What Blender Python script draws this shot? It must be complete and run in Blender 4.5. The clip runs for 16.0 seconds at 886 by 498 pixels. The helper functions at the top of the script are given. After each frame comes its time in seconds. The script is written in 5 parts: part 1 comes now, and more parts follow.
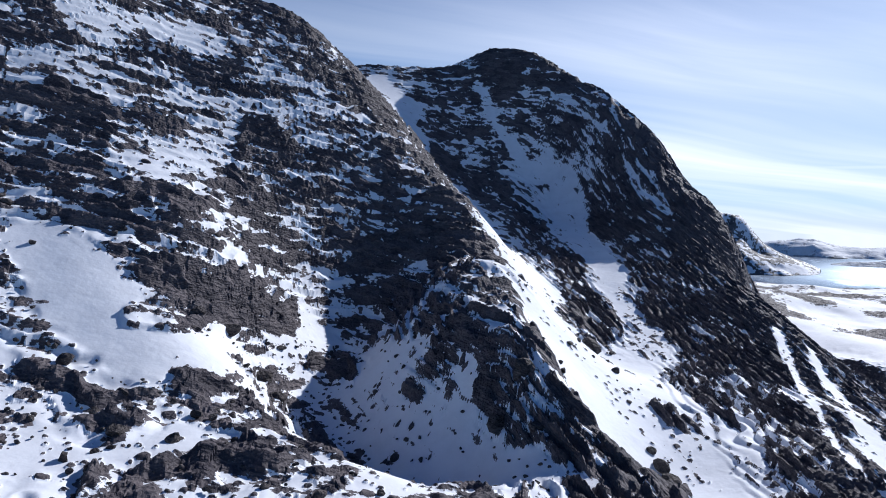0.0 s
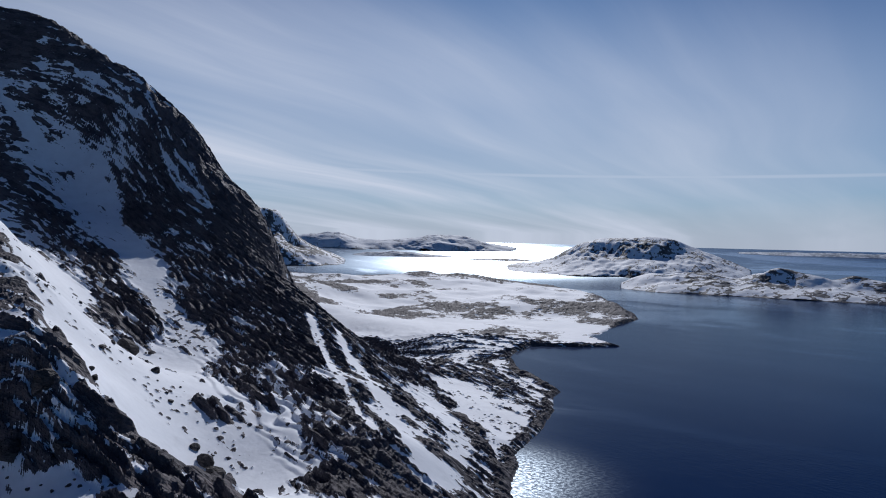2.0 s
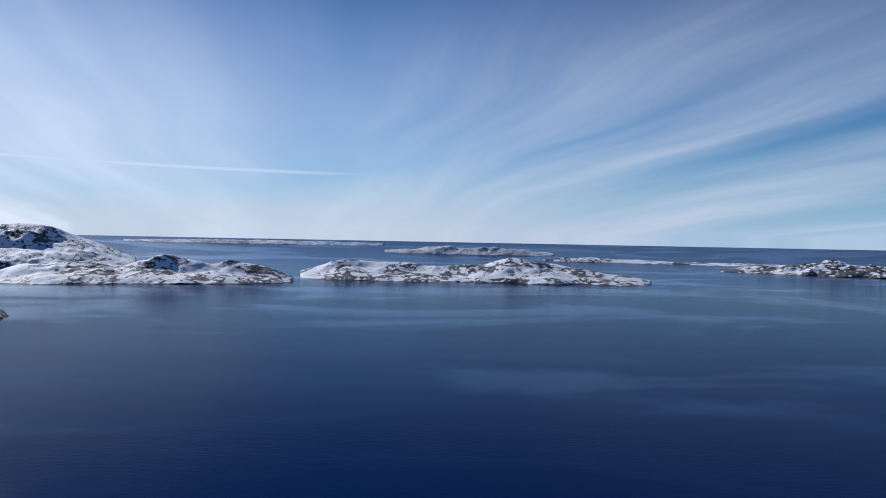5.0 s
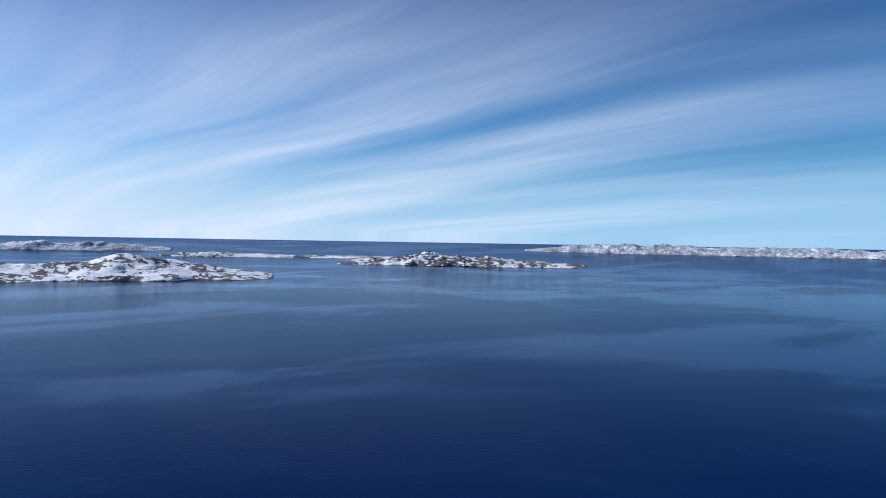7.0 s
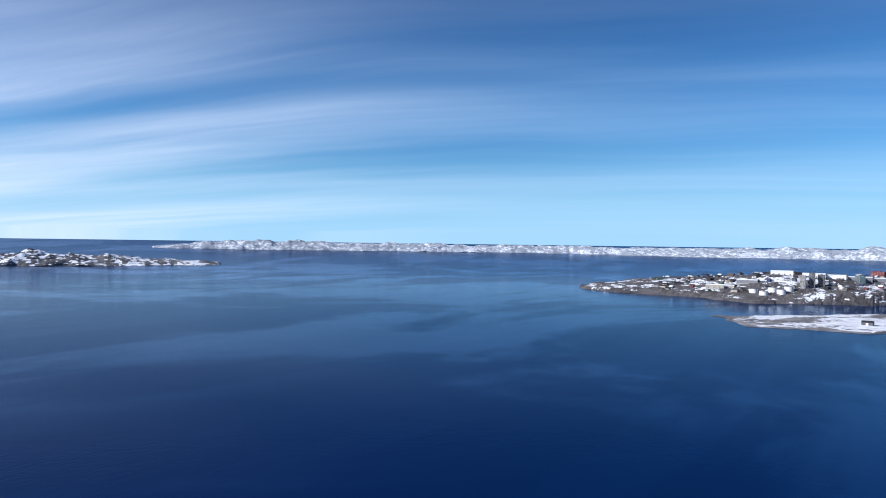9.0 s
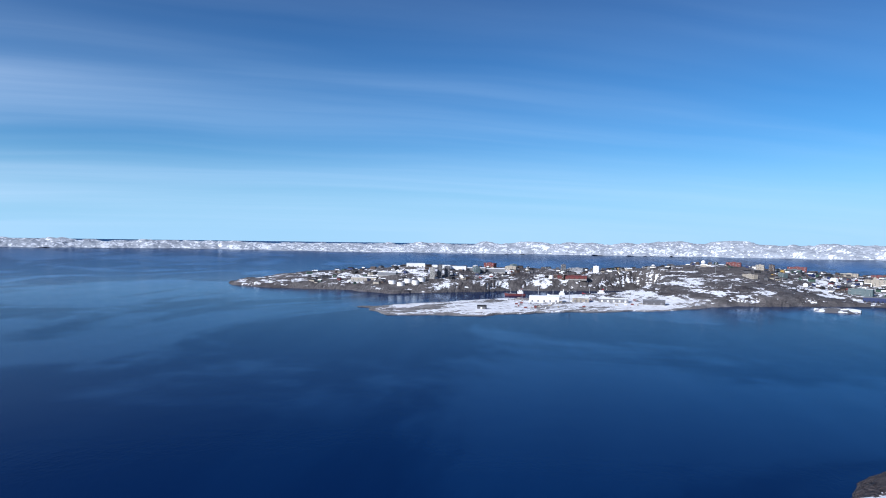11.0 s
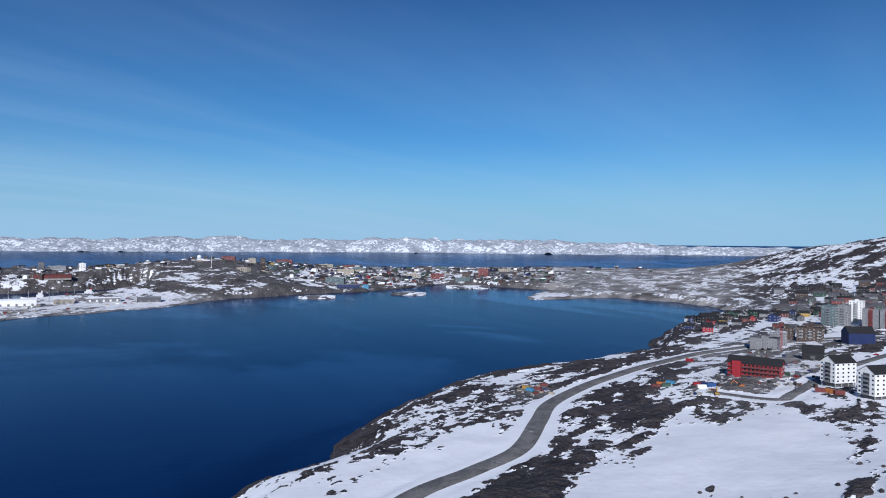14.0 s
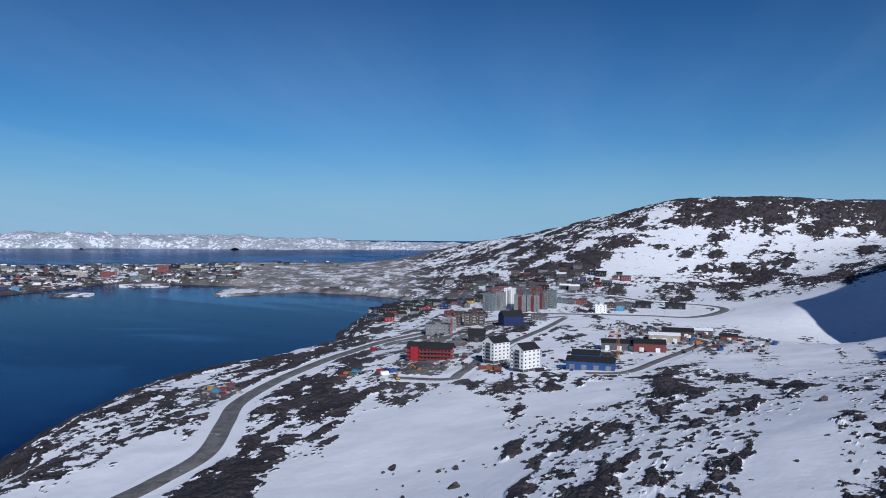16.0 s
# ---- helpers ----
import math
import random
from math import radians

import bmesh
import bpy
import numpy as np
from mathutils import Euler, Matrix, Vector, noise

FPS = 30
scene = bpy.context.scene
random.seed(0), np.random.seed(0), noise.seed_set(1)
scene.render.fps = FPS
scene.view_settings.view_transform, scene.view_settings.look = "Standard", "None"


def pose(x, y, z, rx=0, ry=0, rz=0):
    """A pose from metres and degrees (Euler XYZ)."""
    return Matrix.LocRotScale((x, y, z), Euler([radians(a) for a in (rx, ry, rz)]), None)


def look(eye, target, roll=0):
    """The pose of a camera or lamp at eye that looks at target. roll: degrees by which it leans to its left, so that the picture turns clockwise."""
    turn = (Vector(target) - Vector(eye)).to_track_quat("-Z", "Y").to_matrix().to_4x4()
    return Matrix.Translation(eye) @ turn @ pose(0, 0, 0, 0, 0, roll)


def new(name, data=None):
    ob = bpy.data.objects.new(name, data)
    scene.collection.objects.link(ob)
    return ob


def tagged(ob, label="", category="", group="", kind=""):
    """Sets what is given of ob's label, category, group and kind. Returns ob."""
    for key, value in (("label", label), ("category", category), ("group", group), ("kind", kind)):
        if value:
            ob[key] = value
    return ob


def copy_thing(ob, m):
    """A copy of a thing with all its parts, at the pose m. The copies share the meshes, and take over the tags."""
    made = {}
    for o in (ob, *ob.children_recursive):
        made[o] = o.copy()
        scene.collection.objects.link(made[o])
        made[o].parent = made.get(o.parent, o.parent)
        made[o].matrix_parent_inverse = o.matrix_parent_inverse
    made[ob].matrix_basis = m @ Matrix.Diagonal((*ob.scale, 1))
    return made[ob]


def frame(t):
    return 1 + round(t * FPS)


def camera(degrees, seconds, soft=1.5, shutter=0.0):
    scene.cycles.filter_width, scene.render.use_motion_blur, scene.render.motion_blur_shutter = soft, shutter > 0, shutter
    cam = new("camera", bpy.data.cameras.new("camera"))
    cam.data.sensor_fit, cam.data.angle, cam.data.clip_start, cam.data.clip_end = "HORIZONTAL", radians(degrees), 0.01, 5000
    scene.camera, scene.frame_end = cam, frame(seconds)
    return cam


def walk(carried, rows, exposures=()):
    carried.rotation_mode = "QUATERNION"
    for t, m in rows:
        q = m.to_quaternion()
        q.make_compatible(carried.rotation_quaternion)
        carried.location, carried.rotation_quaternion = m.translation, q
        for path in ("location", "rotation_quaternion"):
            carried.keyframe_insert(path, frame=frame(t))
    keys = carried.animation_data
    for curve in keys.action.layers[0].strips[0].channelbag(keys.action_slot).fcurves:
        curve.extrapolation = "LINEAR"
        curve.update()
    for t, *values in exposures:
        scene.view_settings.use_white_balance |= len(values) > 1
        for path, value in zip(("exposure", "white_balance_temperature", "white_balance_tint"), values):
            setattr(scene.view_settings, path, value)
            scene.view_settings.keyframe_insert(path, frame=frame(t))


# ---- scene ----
# A drone turns on the spot 125 m over a snowy fjord shore: mountain, islands, harbour town, suburb.
EYE_Z = 125.0
cam = camera(65.1, 16.0, 1.0)
# seconds, yaw, pitch, roll
PATH = [
    (0, -2.35, -1.10, -1.68), (0.5, -12.18, -0.93, -1.66), (1, -22.01, -0.77, -1.59), (1.5, -31.00, -0.66, -1.51),
    (2, -38.97, -0.62, -1.43), (2.5, -46.71, -0.59, -1.39), (3, -54.66, -0.60, -1.30), (3.5, -62.52, -0.58, -1.24),
    (4, -70.18, -0.58, -1.19), (4.5, -78.29, -0.59, -1.07), (5, -86.81, -0.58, -1.10), (7.5, -124.62, -0.52, -0.91),
    (8, -132.06, -0.50, -0.91), (8.5, -139.37, -0.49, -0.88), (9, -146.75, -0.43, -0.74), (11.5, -181.97, -0.44, -0.71),
    (12, -188.90, -0.44, -0.61), (12.5, -195.55, -0.45, -0.60), (13, -201.75, -0.45, -0.57), (13.5, -208.25, -0.45, -0.53),
    (14, -214.94, -0.46, -0.48), (14.5, -221.50, -0.51, -0.45), (15, -227.85, -0.56, -0.43), (15.5, -234.19, -0.63, -0.45),
    (16, -240.24, -0.65, -0.52)]
walk(cam, [(t, pose(0, 0, EYE_Z, 90 + p, r, a)) for t, a, p, r in PATH],
     [(t, e, 5400, 12) for t, e in ((0, 0.04), (1, -0.25), (2, -0.78), (3, -0.98), (3.5, -0.88), (5, -0.28), (7.5, 0.2), (9, 0.34), (11.5, 0.25), (13, 0.0), (14, -0.14), (16, -0.36))])


# ---- light ----
SUN_BEARING, SUN_HEIGHT = 44.0, 30.0
sun_data = bpy.data.lights.new("sun", "SUN")
sun_data.energy, sun_data.angle, sun_data.color = 5.0, radians(0.55), (1.0, 0.9, 0.77)
sun = new("sun", sun_data)
sb, sh = radians(SUN_BEARING), radians(SUN_HEIGHT)
sun.matrix_world = look((900 * math.sin(sb), 900 * math.cos(sb), 900), (900 * math.sin(sb) - math.sin(sb) * math.cos(sh), 900 * math.cos(sb) - math.cos(sb) * math.cos(sh), 900 - math.sin(sh)))


class Nodes:
    """Short hand for building a node tree."""

    def __init__(self, tree):
        self.t = tree
        tree.nodes.clear()

    def add(self, kind, inputs=None, **props):
        n = self.t.nodes.new(kind)
        for k, v in props.items():
            setattr(n, k, v)
        for k, v in (inputs or {}).items():
            if isinstance(v, bpy.types.NodeSocket):
                self.t.links.new(v, n.inputs[k])
            else:
                n.inputs[k].default_value = v
        return n

    def noise(self, vec, scale, detail=4.0, rough=0.55, dist=0.0):
        return self.add("ShaderNodeTexNoise", {"Vector": vec, "Scale": scale, "Detail": detail, "Roughness": rough, "Distortion": dist}).outputs["Fac"]

    def scaled(self, vec, s, rot=(0, 0, 0)):
        return self.add("ShaderNodeMapping", {"Vector": vec, "Scale": s, "Rotation": rot}).outputs[0]

    def math(self, op, a, b=0.0, clamp=False):
        return self.add("ShaderNodeMath", {0: a, 1: b}, operation=op, use_clamp=clamp).outputs[0]

    def ramp(self, v, lo, hi, a=0.0, b=1.0):
        return self.add("ShaderNodeMapRange", {0: v, 1: lo, 2: hi, 3: a, 4: b}, interpolation_type="SMOOTHSTEP").outputs[0]

    def mix(self, f, a, b):
        n = self.add("ShaderNodeMix", data_type="RGBA")
        for k, v in ((0, f), (6, a), (7, b)):
            if isinstance(v, bpy.types.NodeSocket):
                self.t.links.new(v, n.inputs[k])
            else:
                n.inputs[k].default_value = v if k == 0 or len(v) == 4 else (*v, 1)
        return n.outputs[2]

    def bump(self, h, dist, strength=1.0):
        return self.add("ShaderNodeBump", {"Height": h, "Distance": dist, "Strength": strength}).outputs[0]


world = bpy.data.worlds.new("sky")
scene.world = world
world.use_nodes = True
w = Nodes(world.node_tree)
geo = w.add("ShaderNodeTexCoord").outputs["Generated"]
sky = w.add("ShaderNodeTexSky", sky_type="NISHITA", sun_disc=False, sun_elevation=sh, sun_rotation=sb, altitude=100.0, air_density=1.0, dust_density=0.2, ozone_density=3.0)
# thin cirrus: streaks on a flat layer high above
sep = w.add("ShaderNodeSeparateXYZ", {0: geo})
up = w.math("MAXIMUM", sep.outputs[2], 0.015)
layer = w.add("ShaderNodeCombineXYZ", {0: w.math("DIVIDE", sep.outputs[0], w.math("ADD", up, 0.08)), 1: w.math("DIVIDE", sep.outputs[1], w.math("ADD", up, 0.08))}).outputs[0]
# the streaks run towards one bearing and meet there over the horizon
WIND = radians(-17)
lay = w.scaled(layer, (1, 1, 1), (0, 0, WIND))
bend = w.add("ShaderNodeVectorMath", {0: lay, 1: w.scaled(w.add("ShaderNodeTexNoise", {"Vector": lay, "Scale": 0.35, "Detail": 2.0}).outputs["Color"], (0.9, 0.9, 0))}, operation="ADD").outputs[0]
broad = w.noise(w.scaled(bend, (0.1, 0.62, 1)), 1.0, 4, 0.5, 0.15)
fibre = w.noise(w.scaled(bend, (0.22, 1.9, 1)), 1.4, 6, 0.6, 0.35)
veil = w.noise(w.scaled(layer, (0.3, 0.2, 1)), 0.9, 3, 0.5, 0.3)
toward = w.add("ShaderNodeVectorMath", {0: geo, 1: (math.sin(sb), math.cos(sb), 0.35)}, operation="DOT_PRODUCT").outputs["Value"]
sunside = w.ramp(toward, -0.35, 1.0)
aside = w.math("ABSOLUTE", w.add("ShaderNodeSeparateXYZ", {0: lay}).outputs[1])
streak = w.math("MULTIPLY", w.ramp(broad, 0.31, 0.66), w.ramp(fibre, 0.15, 0.8, 0.5, 1.0))
streak = w.math("MULTIPLY", streak, w.ramp(aside, 0.7, 3.0, 0.4, 1.0))
cover = w.math("MULTIPLY", streak, w.ramp(veil, 0.15, 0.5, 0.55, 1.0))
cover = w.math("MULTIPLY", cover, w.math("ADD", w.math("MULTIPLY", sunside, 0.85), 0.3), True)
cover = w.math("MULTIPLY", cover, w.ramp(sep.outputs[2], 0.2, 0.42, 1.0, 0.2))
high = w.ramp(sep.outputs[2], 0.1, 0.5, 1.0, 0.08)
tinted = w.add("ShaderNodeMix", {0: 1.0, 6: sky.outputs[0], 7: w.mix(high, (0.066, 0.23, 0.45), (0.4, 0.69, 0.86))}, data_type="RGBA", blend_type="MULTIPLY").outputs[2]
low = w.math("MAXIMUM", w.ramp(sep.outputs[2], 0.0, 0.15, 0.9, 0.0), w.math("MULTIPLY", w.ramp(toward, 0.7, 1.02, 0.0, 0.62), w.ramp(sep.outputs[2], 0.1, 0.4, 1.0, 0.05)))
pale = w.mix(w.ramp(toward, 0.1, 1.0), (4.2, 6.4, 7.6), (8.6, 8.5, 8.6))
hazy = w.mix(low, tinted, pale)
# one old contrail low over the fjord
trail = w.math("ABSOLUTE", w.math("SUBTRACT", w.math("ADD", sep.outputs[2], w.math("MULTIPLY", sep.outputs[0], 0.012)), 0.1055))
trail = w.math("MULTIPLY", w.ramp(trail, 0.0005, 0.0045, 0.4, 0.0), w.ramp(toward, 0.7, 0.95))
cover = w.math("MAXIMUM", cover, trail)
sky_col = w.mix(cover, hazy, w.mix(w.ramp(toward, 0.7, 1.0), w.mix(w.ramp(toward, -0.5, 0.5), (6.0, 7.4, 8.4), (8.8, 8.7, 8.6)), (12.5, 12.1, 11.8)))
w.add("ShaderNodeOutputWorld", {0: w.add("ShaderNodeBackground", {0: sky_col, 1: 0.09}).outputs[0]})


# ---- materials ----
def material(name):
    m = bpy.data.materials.new(name)
    m.use_nodes = True
    n = Nodes(m.node_tree)
    return m, n, n.add("ShaderNodeTexCoord").outputs["Object"]


def surface(n, colour, rough, normal=None, **more):
    p = {"Base Color": colour, "Roughness": rough}
    if normal is not None:
        p["Normal"] = normal
    p.update(more)
    b = n.add("ShaderNodeBsdfPrincipled", p)
    n.add("ShaderNodeOutputMaterial", {0: b.outputs[0]})


def land_material(name, fine, dark, light, snow=(0.86, 0.88, 0.92), fray_by=15.0, relief=1.8):
    """Snow over dark rock; the mesh says how far rock stands out of the snow and where gravel lies, noise frays the edge."""
    m, n, co = material(name)
    rock = n.add("ShaderNodeAttribute", attribute_name="rock").outputs["Fac"]
    gravel = n.add("ShaderNodeAttribute", attribute_name="gravel").outputs["Fac"]
    strata = n.add("ShaderNodeAttribute", attribute_name="strata").outputs["Fac"]
    split = n.add("ShaderNodeSeparateXYZ", {0: co})
    bedded = n.add("ShaderNodeCombineXYZ", {0: n.math("MULTIPLY", split.outputs[0], 0.4), 1: n.math("MULTIPLY", split.outputs[1], 0.4), 2: strata}).outputs[0]
    # jointed blocks: every block stands a little higher or lower than the next
    warp = n.add("ShaderNodeVectorMath", {0: bedded, 1: n.scaled(n.add("ShaderNodeTexNoise", {"Vector": bedded, "Scale": 0.5 / fine, "Detail": 3.0}).outputs["Color"], (1.6 * fine, 1.6 * fine, 1.6 * fine))}, operation="ADD").outputs[0]
    joint = n.add("ShaderNodeTexVoronoi", {"Vector": warp, "Scale": 0.3 / fine}, feature="F1", distance="CHEBYCHEV")
    high = n.add("ShaderNodeSeparateColor", {0: joint.outputs["Color"]}).outputs[0]
    fray = n.math("ADD", n.math("ADD", n.math("MULTIPLY", n.math("SUBTRACT", high, 0.5), fray_by * 0.22), n.math("MULTIPLY", n.math("SUBTRACT", n.noise(bedded, 0.3 / fine, 6, 0.58), 0.5), fray_by * 0.85)), n.math("MULTIPLY", n.math("SUBTRACT", n.noise(bedded, 1.4 / fine, 5, 0.6), 0.5), fray_by * 0.3))
    mask = n.ramp(n.math("ADD", rock, fray), -0.12, 0.12)
    patch = n.noise(co, 0.05 / fine, 5, 0.6)
    grain = n.noise(n.scaled(co, (1, 1, 2.5)), 0.9 / fine, 8, 0.65)
    crack = n.noise(bedded, 0.9 / fine, 6, 0.65, 0.4)
    cells = n.add("ShaderNodeTexVoronoi", {"Vector": bedded, "Scale": 0.4 / fine, "Detail": 2.0, "Roughness": 0.55}, feature="F1", distance="MANHATTAN")
    block = n.math("MULTIPLY", cells.outputs["Distance"], 0.8)
    tone = n.math("ADD", n.math("ADD", n.math("ADD", n.math("MULTIPLY", grain, 0.5), n.math("MULTIPLY", patch, 0.4)), n.math("MULTIPLY", crack, 0.25)), n.math("MULTIPLY", n.math("SUBTRACT", high, 0.5), 0.16))
    rock_col = n.mix(n.ramp(tone, 0.42, 0.78), (*dark, 1), (*light, 1))
    gravel_col = n.mix(n.ramp(n.noise(co, 0.03 / fine, 7, 0.65), 0.3, 0.7), (0.13, 0.124, 0.12), (0.36, 0.345, 0.335))
    rock_col = n.mix(gravel, rock_col, gravel_col)
    snow_col = n.mix(n.ramp(n.noise(co, 0.08 / fine, 5, 0.6), 0.35, 0.75), (*snow, 1), tuple(c * 0.92 for c in snow))
    snow_col = n.mix(n.math("MULTIPLY", gravel, n.ramp(n.noise(co, 0.06 / fine, 6, 0.7), 0.4, 0.65, 0.0, 0.8)), snow_col, (0.45, 0.43, 0.42))
    bump_rock = n.bump(n.math("ADD", n.math("ADD", n.math("MULTIPLY", grain, 0.18), n.math("MULTIPLY", crack, 0.7)), n.math("ADD", n.math("MULTIPLY", block, 1.0), n.math("MULTIPLY", high, 0.8))), relief * fine, 1.0)
    bump_snow = n.bump(n.noise(co, 0.25 / fine, 5, 0.5), 0.5 * fine, 0.5)
    a = n.add("ShaderNodeBsdfPrincipled", {"Base Color": snow_col, "Roughness": 0.75, "Normal": bump_snow, "Specular IOR Level": 0.3})
    b = n.add("ShaderNodeBsdfPrincipled", {"Base Color": rock_col, "Roughness": 0.72, "Normal": bump_rock, "Specular IOR Level": 0.12})
    n.add("ShaderNodeOutputMaterial", {0: n.add("ShaderNodeMixShader", {0: mask, 1: a.outputs[0], 2: b.outputs[0]}).outputs[0]})
    return m


MOUNTAIN = land_material("mountain", 1.0, (0.056, 0.051, 0.061), (0.16, 0.14, 0.146), fray_by=9.0, relief=1.2)
SHORE = land_material("shore", 1.0, (0.027, 0.0235, 0.0265), (0.092, 0.079, 0.08), fray_by=11.0, relief=1.2)
ISLE = land_material("isle", 4.0, (0.06, 0.06, 0.066), (0.18, 0.175, 0.18), fray_by=7.0, relief=0.4)
# far land: distance haze is put into its paler rock and bluish snow
HAZED = land_material("hazed_land", 2.0, (0.24, 0.265, 0.31), (0.42, 0.455, 0.51), (0.68, 0.715, 0.775), fray_by=7.0, relief=0.3)


def sea_material():
    m, n, co = material("sea")
    # slicks: wide lobed stretches of calmer water with ragged rims, and thin wind lanes
    slick = n.ramp(n.noise(n.scaled(co, (1, 0.6, 1), (0, 0, radians(35))), 0.0022, 7, 0.58, 0.9), 0.47, 0.6)
    lane = n.noise(n.scaled(co, (1, 0.12, 1), (0, 0, radians(20))), 0.012, 5, 0.6, 0.8)
    calm = n.math("ADD", n.math("MULTIPLY", slick, 0.75), n.math("MULTIPLY", n.ramp(lane, 0.4, 0.7), 0.25))
    ripple = n.noise(n.scaled(co, (1, 0.4, 1), (0, 0, radians(-20))), 0.3, 5, 0.65)
    wave = n.noise(co, 0.03, 3, 0.5)
    nrm = n.bump(n.math("ADD", n.math("MULTIPLY", ripple, 0.8), wave), 0.3, 0.4)
    # wind roughens the open fjord far to the south
    open_water = n.add("ShaderNodeVectorMath", {0: co, 1: (2300.0, 2500.0, 40.0)}, operation="DISTANCE").outputs["Value"]
    rough = n.math("ADD", n.ramp(calm, 0.0, 1.0, 0.11, 0.17), n.ramp(open_water, 1150, 400, 0.0, 0.2))
    near_shore = n.add("ShaderNodeVectorMath", {0: co, 1: (262.0, 262.0, 0.0)}, operation="DISTANCE").outputs["Value"]
    rough = n.math("ADD", rough, n.ramp(near_shore, 92, 12, 0.0, 0.16))
    middle = n.add("ShaderNodeVectorMath", {0: co}, operation="LENGTH").outputs["Value"]
    rough = n.math("ADD", rough, n.ramp(middle, 1800, 3000, 0.0, 0.1))
    col = n.mix(calm, (0.0014, 0.0115, 0.06), (0.0022, 0.018, 0.08))
    deep = n.add("ShaderNodeBsdfDiffuse", {"Color": col, "Normal": nrm})
    shine = n.add("ShaderNodeBsdfGlossy", {"Color": (0.76, 0.88, 1.0, 1), "Roughness": rough, "Normal": nrm}, distribution="GGX")
    sparkle = n.math("MULTIPLY", n.ramp(near_shore, 82, 12), n.ramp(n.noise(co, 0.45, 4, 0.7), 0.42, 0.6, -0.6, 1.3))
    gloss = n.math("MULTIPLY", n.math("POWER", n.add("ShaderNodeFresnel", {"IOR": 1.33, "Normal": nrm}).outputs[0], 1.2), n.math("MULTIPLY", n.ramp(middle, 900, 3200, 0.66, 1.0), n.math("MULTIPLY", n.ramp(calm, 0.0, 1.0, 0.8, 1.3), n.math("ADD", 1.0, sparkle))))
    n.add("ShaderNodeOutputMaterial", {0: n.add("ShaderNodeMixShader", {0: gloss, 1: deep.outputs[0], 2: shine.outputs[0]}).outputs[0]})
    return m


SEA = sea_material()


# ---- numbers for relief ----
def value_noise(x, y, z):
    """Smooth noise in 0..1 at arrays of places."""
    out = 0
    xi, yi, zi = np.floor(x), np.floor(y), np.floor(z)
    fx, fy, fz = x - xi, y - yi, z - zi
    fx, fy, fz = (f * f * f * (f * (f * 6 - 15) + 10) for f in (fx, fy, fz))
    xi, yi, zi = (v.astype(np.int64).astype(np.uint32) for v in (xi, yi, zi))
    for dx in (0, 1):
        for dy in (0, 1):
            for dz in (0, 1):
                h = (xi + np.uint32(dx)) * np.uint32(374761393) + (yi + np.uint32(dy)) * np.uint32(668265263) + (zi + np.uint32(dz)) * np.uint32(2246822519)
                h = (h ^ (h >> np.uint32(13))) * np.uint32(1274126177)
                h = h ^ (h >> np.uint32(16))
                out = out + h.astype(np.float64) / 4294967295.0 * (fx if dx else 1 - fx) * (fy if dy else 1 - fy) * (fz if dz else 1 - fz)
    return out


def fbm(x, y, z=0.0, octaves=4, gain=0.5):
    x, y = np.asarray(x, float), np.asarray(y, float)
    z = np.zeros_like(x) + z
    total, amp, norm = 0, 1.0, 0
    for k in range(octaves):
        total = total + amp * value_noise(x + 17.3 * k, y + 5.1 * k, z + 9.7 * k)
        norm += amp
        amp *= gain
        x, y, z = x * 2.03, y * 2.03, z * 2.03
    return total / norm


def step(a, b, v):
    t = np.clip((v - a) / (b - a), 0, 1)
    return t * t * (3 - 2 * t)


def polar(b, r):
    """Place at a bearing (degrees clockwise from ahead) and a distance."""
    return r * np.sin(np.radians(b)), r * np.cos(np.radians(b))


def sea_level(r):
    """Height of the sea sheet: flat near by; past 2400 m it lifts slowly, so that its rim meets the eye's horizon within the drawing distance."""
    d = np.radians(np.maximum(2.982 * (4800 - np.asarray(r, float)) / 2400, 0.0))
    return np.where(np.asarray(r) > 2400, EYE_Z - r * np.tan(d), 0.0)


# spot heights of the mainland: bearing, distance, height
PEAK = [(-30, 540, 343), (-45, 520, 330), (-62, 460, 200), (-19.5, 560, 307), (-14.6, 590, 309), (-10.4, 610, 308), (-6.6, 640, 285), (-12, 780, 305), (-40, 800, 330),
        (-2, 880, 336), (2, 930, 341), (5.4, 900, 363), (9.6, 880, 348), (14.6, 840, 299), (18.9, 800, 242), (20.7, 780, 203), (23, 760, 166), (24.7, 740, 137),
        (25.6, 730, 105), (26.3, 720, 78), (5, 1060, 330), (12, 1000, 280), (-5, 1100, 330), (18, 960, 180), (20.7, 900, 130), (23, 900, 80), (25.6, 900, 28), (-10, 1500, 250), (15, 1500, 90)]
SLOPE = [(0.1, 590, 204), (4.4, 480, 144), (9.3, 330, 88), (3, 262, 58), (7, 235, 54), (7, 385, 112), (13.8, 250, 65), (21.7, 215, 52), (-10, 320, 57), (-5, 275, 38), (0.1, 680, 208), (5.4, 590, 134), (10.2, 500, 94), (12.6, 420, 65),
         (19.5, 300, 38), (19, 640, 114), (23.5, 450, 50), (29.5, 370, 40), (35.2, 310, 38), (14, 740, 164), (9.9, 800, 204), (-30, 190, 64), (-16.7, 180, 62),
         (-1, 215, 48), (-26.6, 260, 78), (-14.8, 270, 74), (-3.6, 378, 67), (2.3, 345, 100), (4.8, 288, 90), (8, 262, 86), (11, 242, 77), (-5.2, 330, 54), (-30.2, 340, 124), (-15, 350, 113), (-1.6, 455, 131), (-30, 420, 181), (-19.4, 470, 215), (-8.6, 480, 186)]
